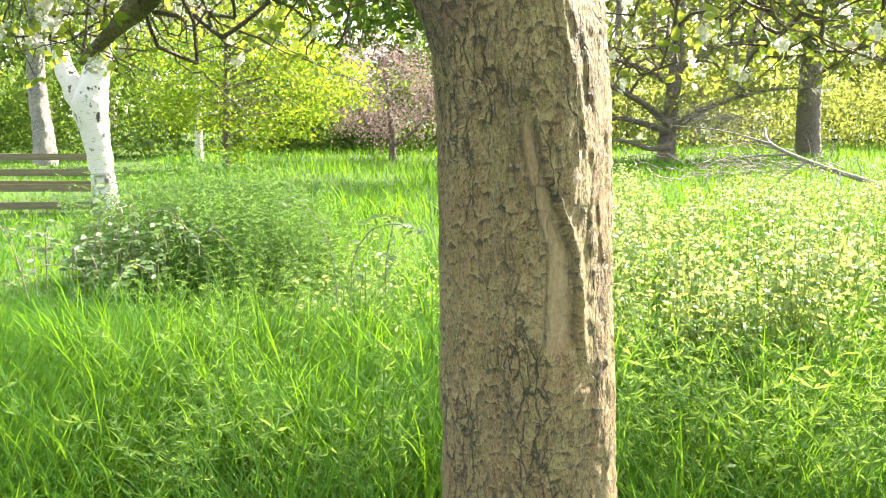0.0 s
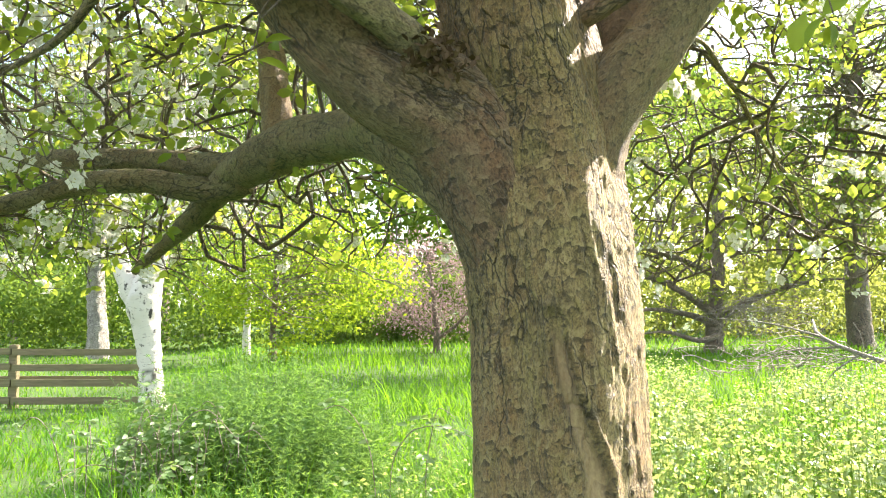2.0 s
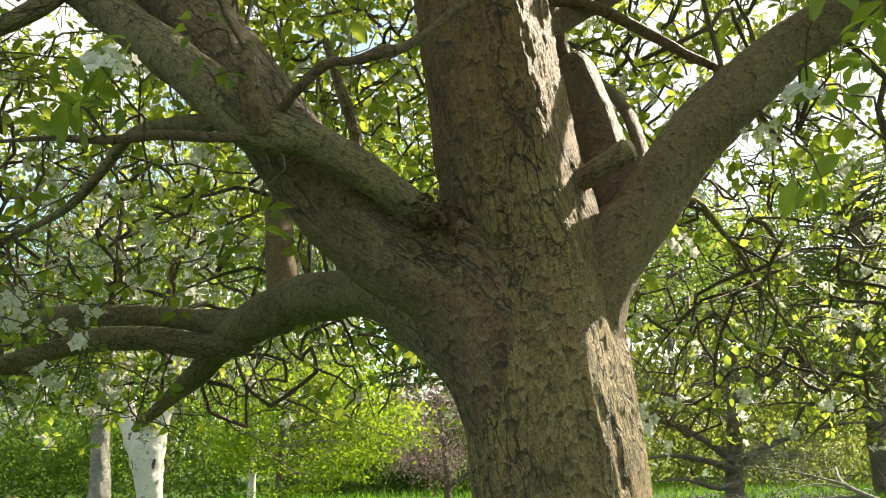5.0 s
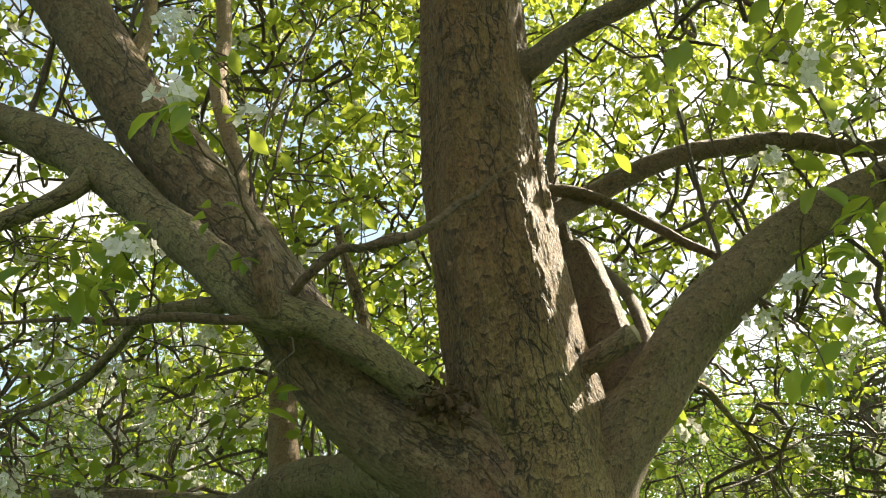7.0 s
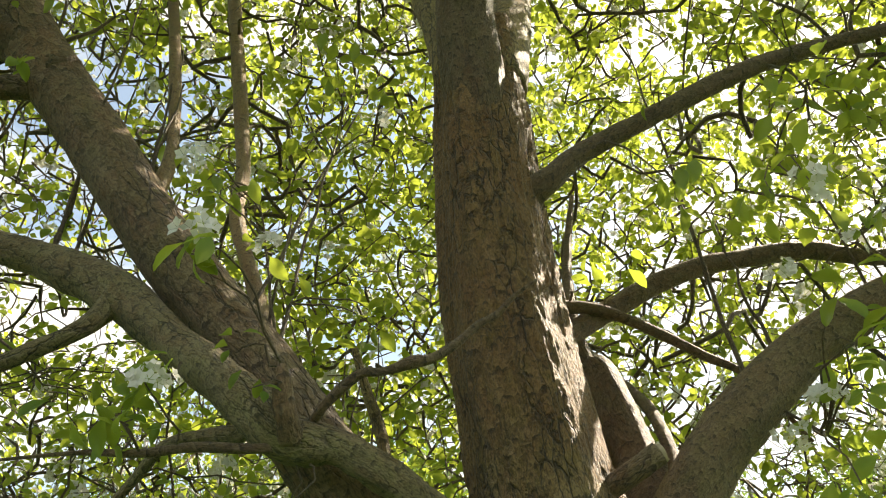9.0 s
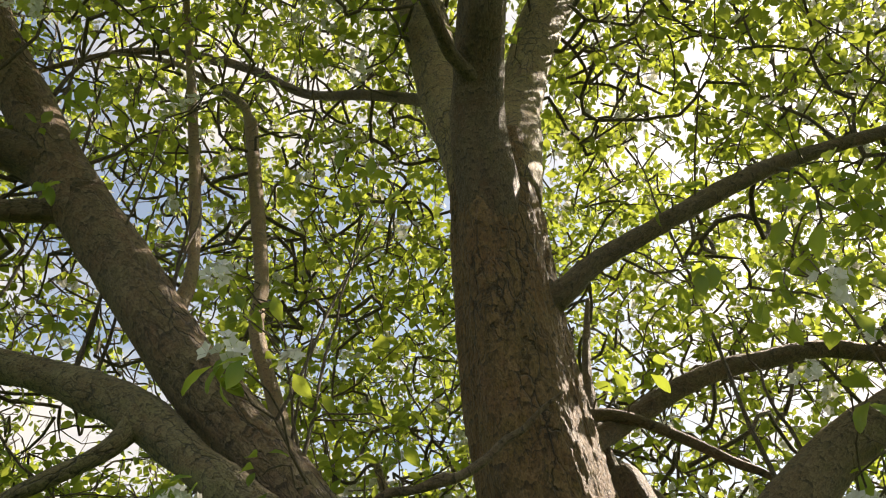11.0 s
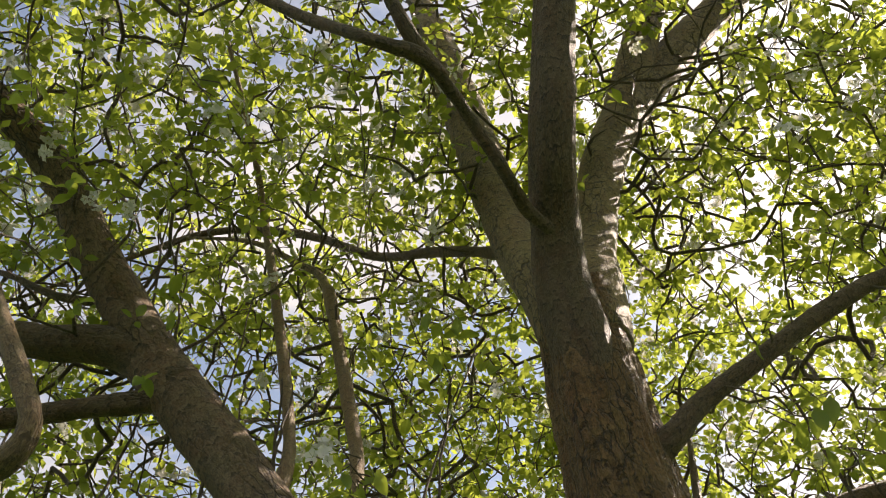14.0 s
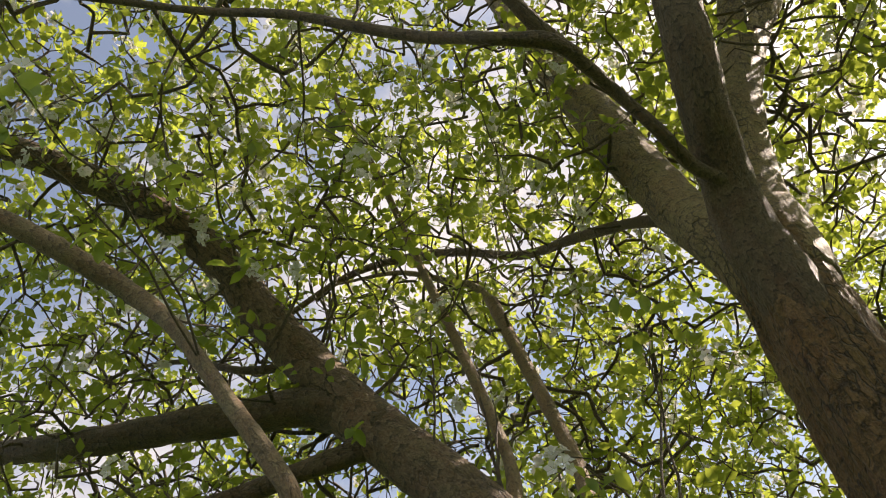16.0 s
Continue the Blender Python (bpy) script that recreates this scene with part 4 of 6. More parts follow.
for near, ids in paths:
    r = np.clip(0.0027 * load[ids] ** 0.36, 0.0027, 0.0092)
    if load[ids[-1]] < 1.5:
        r[-1] = 0.0014
    if (in_shaft(nodes[ids], 0.14).any() and r[0] < 0.008) or (r[0] < 0.0085 and in_gap(nodes[ids]).any()):
        continue
    s = np.vstack([np.append(nodes[near], min(0.0092, r[0] * 1.1)), np.column_stack([nodes[ids], r])])
    for _ in range(6 if len(s) > 4 else 2):
        s[1:-1, :3] = 0.5 * s[1:-1, :3] + 0.25 * (s[:-2, :3] + s[2:, :3])
    twig_lines.append(s)
    tan = unit(np.gradient(s[:, :3], axis=0))
    for i in range(1, len(s)):
        if s[i, 3] < 0.007 and (i == len(s) - 1 or rng.random() < 0.78):
            spur_at.append(s[i, :3])
            spur_dir.append(unit(tan[i] * (1.4 if i == len(s) - 1 else 0.3) + random_dirs(1)[0] * 0.9 + np.array([0, 0, 0.35])))
spur_at, spur_dir = np.array(spur_at), np.array(spur_dir)
clear = ~in_shaft(spur_at, 0.22)
# crown thinned along lines of sight from the camera, so the sky shows
clear &= ~in_gap(spur_at) | (rng.random(len(spur_at)) < 0.12)
flat = np.hypot(spur_at[:, 0], spur_at[:, 1])
open_side = (spur_at[:, 0] < -0.40 * spur_at[:, 1] - 0.15) & (spur_at[:, 0] > -0.75 * spur_at[:, 1] - 0.2) & (spur_at[:, 2] > 1.62 + 0.46 * flat) & (spur_at[:, 2] < 1.7 + 0.95 * flat) & (spur_at[:, 1] > 0.8)
clear &= ~(open_side & (rng.random(len(spur_at)) < 0.62))
# thin places in the crown, where sun falls through on the grass
drop = (spur_at[:, 2] - 0.3) / math.tan(se)
gx_, gy_ = spur_at[:, 0] - drop * math.sin(sa), spur_at[:, 1] - drop * math.cos(sa)
spot = (gx_ > -2.6) & (gx_ < -0.1) & (gy_ > 1.9) & (gy_ < 4.5) & (lattice(np.stack([gx_ * 1.7, gy_ * 1.7, gx_ * 0], 1), 15) > 0.32)
clear &= ~(spot & (rng.random(len(spot)) < 0.94))
# drop most spurs that hide these boughs as seen from the camera
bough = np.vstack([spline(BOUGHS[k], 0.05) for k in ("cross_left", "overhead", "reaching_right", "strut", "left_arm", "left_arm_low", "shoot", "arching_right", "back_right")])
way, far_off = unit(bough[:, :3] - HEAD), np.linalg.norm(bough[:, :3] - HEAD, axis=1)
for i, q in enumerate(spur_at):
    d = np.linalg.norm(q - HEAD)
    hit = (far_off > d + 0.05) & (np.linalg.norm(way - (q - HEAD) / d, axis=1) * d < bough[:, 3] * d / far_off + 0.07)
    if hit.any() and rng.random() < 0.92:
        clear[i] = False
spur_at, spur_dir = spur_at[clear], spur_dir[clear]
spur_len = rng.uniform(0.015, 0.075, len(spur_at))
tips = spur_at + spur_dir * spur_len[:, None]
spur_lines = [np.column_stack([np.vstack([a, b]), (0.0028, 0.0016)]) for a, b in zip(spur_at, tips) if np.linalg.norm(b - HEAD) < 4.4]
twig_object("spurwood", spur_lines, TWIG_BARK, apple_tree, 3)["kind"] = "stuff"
# bare hanging twigs, crooked
for _ in range(420):
    a = nodes[rng.integers(len(starts), count)]
    d = unit(np.array([rng.normal() * 0.6, rng.normal() * 0.6, rng.uniform(-1.0, 0.8)]))
    k = rng.integers(5, 11)
    steps = d * 0.06 + rng.normal(size=(k, 3)) * 0.019
    p = np.vstack([a, a + np.cumsum(steps, axis=0)])
    p[1:-1] = 0.5 * p[1:-1] + 0.25 * (p[:-2] + p[2:])
    if np.min(np.linalg.norm(p - HEAD, axis=1)) > 2.6 and p[:, 2].min() > 1.6:
        twig_lines.append(np.column_stack([p, np.linspace(0.0042, 0.0014, k + 1)]))
for line in ([(-1.3, 4.2, 2.25), (-1.11, 4.3, 1.96), (-0.85, 4.3, 1.88), (-0.59, 4.3, 1.74), (-0.33, 4.3, 1.64), (-0.16, 4.3, 1.49)], [(-1.5, 4.2, 2.2), (-1.31, 4.3, 1.79), (-1.17, 4.3, 1.70), (-0.99, 4.3, 1.55), (-0.85, 4.3, 1.52)],
        [(-0.7, 3.2, 2.25), (-0.44, 3.2, 2.05), (-0.34, 3.2, 1.90), (-0.40, 3.2, 1.77)], [(-0.8, 3.1, 2.2), (-0.73, 3.2, 2.0), (-0.49, 3.2, 1.86), (-0.53, 3.2, 1.78)], [(-0.7, 3.0, 2.1), (-0.85, 3.2, 1.98), (-0.9, 3.2, 1.84), (-1.01, 3.2, 1.80)]):
    s = spline([(*q, 0.006 - 0.0008 * i) for i, q in enumerate(line)], 0.05)
    s[1:, :3] += rng.normal(size=(len(s) - 1, 3)) * 0.008
    twig_object("hanging_twig", [s], DEAD_WOOD if line[0][1] > 4 else TWIG_BARK, apple_tree, 5)
# fine crooked twigs hanging under the low boughs
for key, share in (("low_left", 18), ("low_left_upper", 22), ("low_left_lower", 20), ("drooping_left", 12), ("low_right", 12), ("hanging_right", 20), ("front_left_spur", 8), ("back_right", 10)):
    rows = spline(BOUGHS[key], 0.04)
    for _ in range(share):
        a = rows[rng.integers(len(rows) // 3, len(rows)), :3]
        k = rng.integers(6, 12)
        d = unit(np.array([rng.normal() * 0.7, abs(rng.normal()) * 0.5, rng.uniform(-1.0, 0.15)]))
        turn = np.cumsum(rng.normal(size=(k, 3)) * 0.010, axis=0)
        p = np.vstack([a, a + np.cumsum(d * 0.042 + turn * 0.5 + rng.normal(size=(k, 3)) * 0.010, axis=0)])
        if p[:, 2].min() > 1.55 and not in_shaft(p, 0.14).any():
            twig_lines.append(np.column_stack([p, np.linspace(rng.uniform(0.003, 0.0046), 0.0013, k + 1)]))
            for i in range(2, k, 2):
                b = p[i] + np.cumsum(random_dirs(3) * 0.02 + d * 0.012, axis=0)
                twig_lines.append(np.column_stack([np.vstack([p[i], b]), (0.0022, 0.0018, 0.0015, 0.0011)]))
# straight young shoots standing up from the older wood
for key, share in (("main_left", 16), ("cross_left", 12), ("low_left", 8), ("low_left_upper", 7), ("back_right", 7), ("low_right", 6), ("left_arm", 6), ("arching_right", 6), ("front_left", 5)):
    rows = spline(BOUGHS[key], 0.05)
    for _ in range(share):
        a = rows[rng.integers(len(rows) // 4, len(rows)), :3]
        reach = rng.uniform(0.5, 1.5)
        t = np.linspace(0, 1, 12)[:, None]
        p = a + np.array([rng.normal() * 0.10, 0.15 + rng.normal() * 0.10, 1.0]) * reach * t + rng.normal(size=(12, 3)) * 0.004 * (t > 0)
        if np.min(np.linalg.norm(p - HEAD, axis=1)) > 1.9 and not in_shaft(p, 0.14).any():
            twig_lines.append(np.column_stack([p, np.linspace(rng.uniform(0.0055, 0.0095), 0.0025, 12)]))
stout = [s for s in twig_lines if s[:, 3].max() > 0.0042]
fine = [s for s in twig_lines if s[:, 3].max() <= 0.0042]
for lines, sides in ((stout, 5), (fine, 3)):
    twig_object("twiggery", lines, TWIG_BARK, apple_tree, sides, "dark crooked twigs")["kind"] = "stuff"


def rosette(tip, axis, count_lo, count_hi, size_lo, size_hi):
    """Leaves round the end of a spur: places, directions, normals, sizes."""
    n = rng.integers(count_lo, count_hi + 1)
    a = rng.uniform(0, 6.28) + np.arange(n) * 2.4
    u = unit(np.cross(axis, (0.31, 0.2, 0.93)))
    w = np.cross(axis, u)
    rad = np.cos(a)[:, None] * u + np.sin(a)[:, None] * w
    d = unit(rad + axis * rng.uniform(0.05, 0.9, n)[:, None] + np.array([0, 0, -0.25]))
    nrm = unit(axis - rad * 0.2 + rng.normal(size=(n, 3)) * 0.35 + np.array([0, 0, 0.5]))
    return np.repeat(tip[None], n, 0) + d * 0.012, d, nrm, rng.uniform(size_lo, size_hi, n)


weight = 1.4 + 3.6 * (tips[:, 0] > 0.5) * (tips[:, 2] < 3.0) + 3.0 * (tips[:, 0] < -0.9) * (tips[:, 2] < 2.7) + 0.8 * (tips[:, 2] > 4.5)
in_flower = rng.random(len(tips)) < 0.052 * weight
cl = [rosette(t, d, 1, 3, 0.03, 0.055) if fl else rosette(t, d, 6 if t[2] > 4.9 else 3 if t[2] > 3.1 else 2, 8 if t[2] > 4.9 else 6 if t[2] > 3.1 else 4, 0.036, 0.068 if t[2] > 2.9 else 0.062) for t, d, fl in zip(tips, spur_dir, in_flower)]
LP, LD, LN, LS = (np.concatenate([c[i] for c in cl]) for i in range(4))
order = np.argsort(np.linalg.norm(LP - np.array([0.1, 2.1, 2.6]), axis=1))
LP, LD, LN, LS = LP[order], LD[order], LN[order], LS[order]
ONES = 260
NEAR = 16000
v, f = strewn(OVAL_V, OVAL_F, LP[ONES:NEAR], bases(LD[ONES:NEAR], LN[ONES:NEAR]), LS[ONES:NEAR])
leaves = mesh_object("foliage", v, f, APPLE_LEAF, apple_tree, label="fresh green oval apple leaves")
leaves["kind"] = "stuff"
far = np.linalg.norm(LP - HEAD, axis=1) > 3.9
far[:NEAR] = False
mid = ~far
mid[:NEAR] = False
for pick, lv, lf, grown in ((mid, LIGHT_V, LIGHT_F, 1.0), (far, BROAD_V, BROAD_F, 1.0)):
    v, f = strewn(lv, lf, LP[pick], bases(LD[pick], LN[pick]), LS[pick] * grown)
    leaves = mesh_object("foliage", v, f, APPLE_LEAF, apple_tree, label="fresh green oval apple leaves")
    leaves["kind"] = "stuff"
rows_ = []
for y_ in (0.10, 0.26, 0.44, 0.62, 0.78, 0.91):
    w_ = 0.30 * math.sin(math.pi * y_ ** 0.85) ** 0.75
    for k_ in (-1.0, -0.5, 0.0, 0.5, 1.0):
        rows_.append((k_ * w_, y_ + 0.02 * abs(k_), 0.07 * abs(k_) ** 1.4 + 0.05 * math.sin(4 * y_) - 0.20 * y_ * y_ + 0.014 * math.sin(y_ * 19 + k_ * 3)))
leaf_v = [(0, -0.16, 0.02), *rows_, (0, 1.0, -0.22)]
leaf_f = [(0, 1 + k, 2 + k) for k in range(4)] + [(1 + r * 5 + k, 6 + r * 5 + k, 7 + r * 5 + k, 2 + r * 5 + k) for r in range(5) for k in range(4)] + [(26 + k, 31, 27 + k) for k in range(4)]
leaf_mesh = bpy.data.meshes.new("leaf")
leaf_mesh.from_pydata(leaf_v, [], leaf_f)
leaf_mesh.materials.append(APPLE_LEAF_ONE)
for poly in leaf_mesh.polygons:
    poly.use_smooth = True


def single_leaf(p, d, nrm, s):
    b = bases(np.asarray(d)[None], np.asarray(nrm)[None])[0]
    ob = new("leaf", leaf_mesh)
    ob.parent = apple_tree
    m = Matrix([[*(b[i] * s), p[i]] for i in range(3)] + [[0, 0, 0, 1]])
    ob.matrix_basis = m
    return ob


for i in range(ONES):
    single_leaf(LP[i], LD[i], LN[i], LS[i])

# blossom: five petals and a yellow eye, in clusters at some spur ends
petal_v, petal_f3 = [], []
for a in np.arange(5) * 2 * math.pi / 5:
    base = len(petal_v)
    c, s = math.cos(a), math.sin(a)
    for x, y, z in ((0, 0.04, 0.0), (-0.36, 0.52, 0.34), (0.36, 0.52, 0.34), (0.0, 0.92, 0.42)):
        petal_v.append((c * x - s * y, s * x + c * y, z))
    petal_f3 += [(base, base + 2, base + 1), (base + 1, base + 2, base + 3)]


def blossom_at(tip, axis):
    n = rng.integers(6, 10)
    d = unit(axis + random_dirs(n) * 0.95)
    return tip + d * rng.uniform(0.025, 0.055, n)[:, None] + (0, 0, -0.015), d, rng.uniform(0.018, 0.026, n)


pick = np.where(in_flower)[0]
bl = [blossom_at(tips[i], spur_dir[i]) for i in pick]
BP, BD, BS = (np.concatenate([b[i] for b in bl]) for i in range(3))
v, f = strewn(petal_v, [np.array(petal_f3)], BP, bases(np.cross(BD, random_dirs(len(BD))), BD), BS)
blossom = mesh_object("blossom", v, f, PETAL, apple_tree, label="white five-petalled apple blossom")
blossom["kind"] = "stuff"
v, f = strewn(RHOMB_V, RHOMB_F, BP + BD * 0.004, bases(np.cross(BD, random_dirs(len(BD))), BD), BS * 0.5)
mesh_object("stamen", v, f, STAMEN, apple_tree, label="pale yellow stamens")["kind"] = "stuff"


# sprays that hang close to the limbs: place, leaves, leaf length, whether in flower
def spray(p, n, size, flower=False, axis=(0, 0, -0.25), reach=0.10):
    p = np.array(p)
    for _ in range(n):
        q = p + random_dirs(1)[0] * reach * rng.uniform(0.1, 1.0)
        d = unit(random_dirs(1)[0] + np.array(axis))
        single_leaf(q, d, unit(random_dirs(1)[0] * 0.6 + np.array([0, -0.35, 0.8])), size * rng.uniform(0.65, 1.15))
    if flower:
        b = blossom_at(p, unit(np.array([0.1, -0.7, 0.4])))
        vv, ff = strewn(petal_v, [np.array(petal_f3)], b[0], bases(np.cross(b[1], random_dirs(len(b[1]))), b[1]), b[2])
        mesh_object("blossom", vv, ff, PETAL, apple_tree)


SPRAYS = [((-0.44, 1.75, 2.11), 3, 0.062, False, 0.04), ((-0.62, 1.45, 2.63), 6, 0.062, False, 0.06), ((-0.74, 1.60, 3.03), 2, 0.05, True, 0.06), ((-0.78, 1.70, 2.47), 4, 0.06, True, 0.08),
    ((-0.90, 1.70, 2.33), 12, 0.062, False, 0.16), ((-0.82, 1.70, 2.40), 6, 0.062, False, 0.10), ((-0.65, 2.20, 3.15), 3, 0.05, True, 0.06), ((-0.35, 2.10, 2.80), 7, 0.06, False, 0.09)]
SPRAYS += [((0.62, 2.30, 3.35), 7, 0.065, False, 0.10), ((0.80, 2.05, 2.84), 3, 0.05, True, 0.06), ((0.91, 2.25, 2.32), 7, 0.062, False, 0.10), ((0.95, 2.05, 2.59), 9, 0.06, False, 0.12),
    ((1.05, 2.05, 2.75), 8, 0.06, False, 0.12), ((1.05, 2.15, 2.99), 3, 0.05, True, 0.07), ((0.62, 2.60, 2.23), 3, 0.05, True, 0.06), ((1.07, 2.40, 3.43), 4, 0.05, True, 0.07)]
SPRAYS += [((0.88, 2.30, 2.53), 4, 0.05, True, 0.07), ((-0.58, 1.65, 2.51), 5, 0.05, False, 0.07), ((-0.51, 1.65, 2.41), 3, 0.05, False, 0.05), ((-0.46, 2.00, 3.60), 16, 0.066, False, 0.17),
    ((-0.32, 2.00, 3.61), 10, 0.066, False, 0.14), ((-0.56, 2.05, 3.52), 8, 0.062, False, 0.14), ((-0.29, 2.00, 3.46), 1, 0.05, True, 0.05), ((-0.81, 1.80, 3.21), 2, 0.05, True, 0.05)]
SPRAYS += [((0.29, 1.75, 4.59), 6, 0.062, False, 0.07), ((0.54, 1.70, 5.11), 2, 0.062, False, 0.03), ((1.28, 2.00, 4.93), 6, 0.07, False, 0.09), ((1.07, 2.30, 4.82), 2, 0.05, True, 0.07),
    ((1.12, 2.30, 4.71), 2, 0.05, True, 0.06), ((0.55, 2.00, 3.13), 7, 0.062, False, 0.09), ((0.14, 1.90, 4.30), 4, 0.05, False, 0.05), ((-0.76, 1.90, 3.14), 5, 0.06, False, 0.06)]
SPRAYS += [((1.06, 1.95, 3.48), 7, 0.06, False, 0.10), ((0.90, 1.95, 3.47), 5, 0.055, False, 0.08), ((1.98, 2.20, 5.42), 4, 0.07, False, 0.07), ((-1.12, 0.19, 3.23), 5, 0.06, True, 0.06),
    ((-1.21, 0.25, 3.22), 2, 0.06, False, 0.03), ((-1.48, 0.92, 3.77), 2, 0.05, True, 0.05), ((-1.40, 1.33, 3.54), 5, 0.055, False, 0.07), ((-1.00, 2.33, 3.59), 3, 0.05, True, 0.06)]
SPRAYS += [((1.24, 3.30, 1.78), 6, 0.055, True, 0.12), ((0.92, 3.20, 1.82), 6, 0.055, True, 0.12), ((1.38, 3.30, 2.08), 4, 0.055, True, 0.12), ((-1.68, 3.20, 2.35), 3, 0.05, True, 0.12),
    ((-1.88, 3.40, 1.85), 3, 0.05, True, 0.10), ((-0.14, 3.30, 1.80), 3, 0.05, True, 0.07)]
SPRAYS += [((0.50, 1.95, 3.06), 5, 0.066, False, 0.08), ((0.66, 1.96, 2.98), 5, 0.066, False, 0.08), ((0.70, 1.75, 2.90), 6, 0.066, False, 0.08), ((0.77, 1.66, 2.81), 5, 0.066, True, 0.08), ((0.83, 1.49, 2.64), 6, 0.066, False, 0.08), ((0.29, 2.18, 2.94), 5, 0.066, False, 0.08), ((0.44, 2.23, 3.02), 4, 0.066, False, 0.08), ((0.75, 1.60, 2.53), 4, 0.066, False, 0.08)]
SPRAYS += [((0.80, 1.53, 2.39), 7, 0.066, False, 0.08), ((0.73, 1.56, 2.39), 5, 0.066, False, 0.08), ((0.80, 1.81, 2.28), 5, 0.066, False, 0.08), ((0.73, 1.76, 2.16), 6, 0.066, False, 0.08), ((0.79, 1.98, 2.45), 4, 0.066, True, 0.08), ((0.55, 2.44, 2.21), 3, 0.066, True, 0.08), ((0.45, 2.53, 2.31), 3, 0.066, False, 0.08), ((-0.55, 1.28, 2.57), 5, 0.066, True, 0.08)]
SPRAYS += [((-0.57, 1.78, 2.86), 3, 0.066, True, 0.08), ((-0.35, 2.10, 2.84), 7, 0.066, False, 0.08), ((-0.56, 2.01, 2.90), 4, 0.066, False, 0.08), ((-0.69, 1.66, 2.96), 5, 0.066, False, 0.08), ((-0.42, 2.24, 2.77), 4, 0.066, False, 0.08), ((-0.71, 1.52, 2.37), 7, 0.066, True, 0.08), ((-0.79, 1.51, 2.29), 7, 0.066, False, 0.08), ((-0.46, 1.81, 2.15), 3, 0.066, False, 0.08)]
SPRAYS += [((-1.15, 2.08, 2.50), 8, 0.066, False, 0.08), ((-1.29, 2.00, 3.16), 6, 0.066, False, 0.08), ((0.77, 1.15, 3.64), 4, 0.066, False, 0.08), ((0.50, 1.77, 2.98), 6, 0.066, False, 0.08), ((0.82, 1.48, 3.04), 7, 0.066, False, 0.08), ((0.76, 1.68, 3.16), 6, 0.066, False, 0.08), ((0.79, 1.73, 3.56), 5, 0.066, False, 0.08), ((0.64, 1.33, 3.56), 3, 0.066, True, 0.08)]
SPRAYS += [((0.52, 1.84, 3.39), 4, 0.066, False, 0.08), ((0.73, 1.56, 2.81), 4, 0.066, True, 0.08), ((-0.94, 1.09, 3.98), 5, 0.066, True, 0.08), ((-0.68, 1.68, 3.93), 5, 0.066, False, 0.08), ((-0.46, 1.91, 3.64), 6, 0.066, False, 0.08), ((-0.71, 1.79, 3.06), 4, 0.066, False, 0.08), ((-1.40, 1.71, 3.55), 5, 0.066, False, 0.08), ((-1.58, 0.99, 3.61), 6, 0.066, True, 0.08)]
SPRAYS += [((-1.38, 1.11, 3.80), 6, 0.066, False, 0.08), ((-1.25, 1.52, 3.72), 6, 0.066, False, 0.08), ((-1.40, 0.85, 3.92), 6, 0.066, False, 0.08), ((-0.86, 1.50, 4.15), 6, 0.066, False, 0.08), ((-1.47, 0.71, 3.57), 5, 0.066, False, 0.08), ((-0.91, 1.18, 4.09), 6, 0.066, False, 0.08)]
for place, n, size, flower, reach in SPRAYS:
    q = np.array(place)
    stems = np.vstack([starts, *(s[:, :3] for s in stout)])
    a = stems[np.argmin(np.sum((stems - q) ** 2, axis=1))]
    t = np.linspace(0, 1, 6)[:, None]
    line = a + (q - a) * t + np.sin(t * np.pi) * np.array([0, 0, 0.12]) * np.linalg.norm(q - a) + rng.normal(size=(6, 3)) * 0.012 * (t > 0)
    twig_object("sprig", [np.column_stack([line, np.linspace(0.0036, 0.0018, 6)])], TWIG_BARK, apple_tree)
    spray(place, n, size, flower, reach=reach)


# ---- fence ----
def block(sx, sy, sz, bevel=0.008):
    bm = bmesh.new()
    bmesh.ops.create_cube(bm, size=1)
    bmesh.ops.scale(bm, vec=(sx, sy, sz), verts=bm.verts)
    bmesh.ops.bevel(bm, geom=bm.edges[:], offset=bevel, segments=2, affect="EDGES")
    return bm


fence = thing("fence", "weathered wooden post and rail fence on the grass", "fence", (-7.90, 14.0, 0))
for i, x in enumerate((-3.0, 0.0, 2.38)):
    p = part("post", block(0.14, 0.12, 1.2, 0.012), FENCE_WOOD, fence)
    p.location, p.rotation_euler = (x, 0.0, 0.42), (0, radians(0.8 * (i - 1)), 0)
for x0, x1 in ((-3.0, 0.0), (0.0, 2.38)):
    for z, h in ((0.90, 0.105), (0.64, 0.11), (0.40, 0.12), (0.11, 0.12)):
        r = part("rail", block(x1 - x0 - 0.02, 0.045, h), FENCE_WOOD, fence)
        r.location, r.rotation_euler = ((x0 + x1) / 2, -0.085, z + rng.normal() * 0.008), (0, radians(rng.normal() * 0.35), 0)
    r = part("rail", block(x1 - x0 - 0.02, 0.04, 0.05), FENCE_WOOD, fence)
    r.location = ((x0 + x1) / 2, 0.08, 0.47)


# ---- trees behind ----
def crown_cloud(centre, radii, clumps, per, spread, size, droop=0.0, hole=0.35):
    c = random_dirs(clumps) * (rng.uniform(hole, 1, clumps) ** 0.6)[:, None] * np.array(radii) + np.array(centre)
    p = np.repeat(c, per, 0) + rng.normal(size=(clumps * per, 3)) * np.array(spread)
    d = unit(random_dirs(len(p)) + np.array([0, 0, -droop]))
    n = unit(random_dirs(len(p)) + np.array([0, 0, 0.9]))
    return c, p, d, n, size * rng.uniform(0.6, 1.3, len(p))


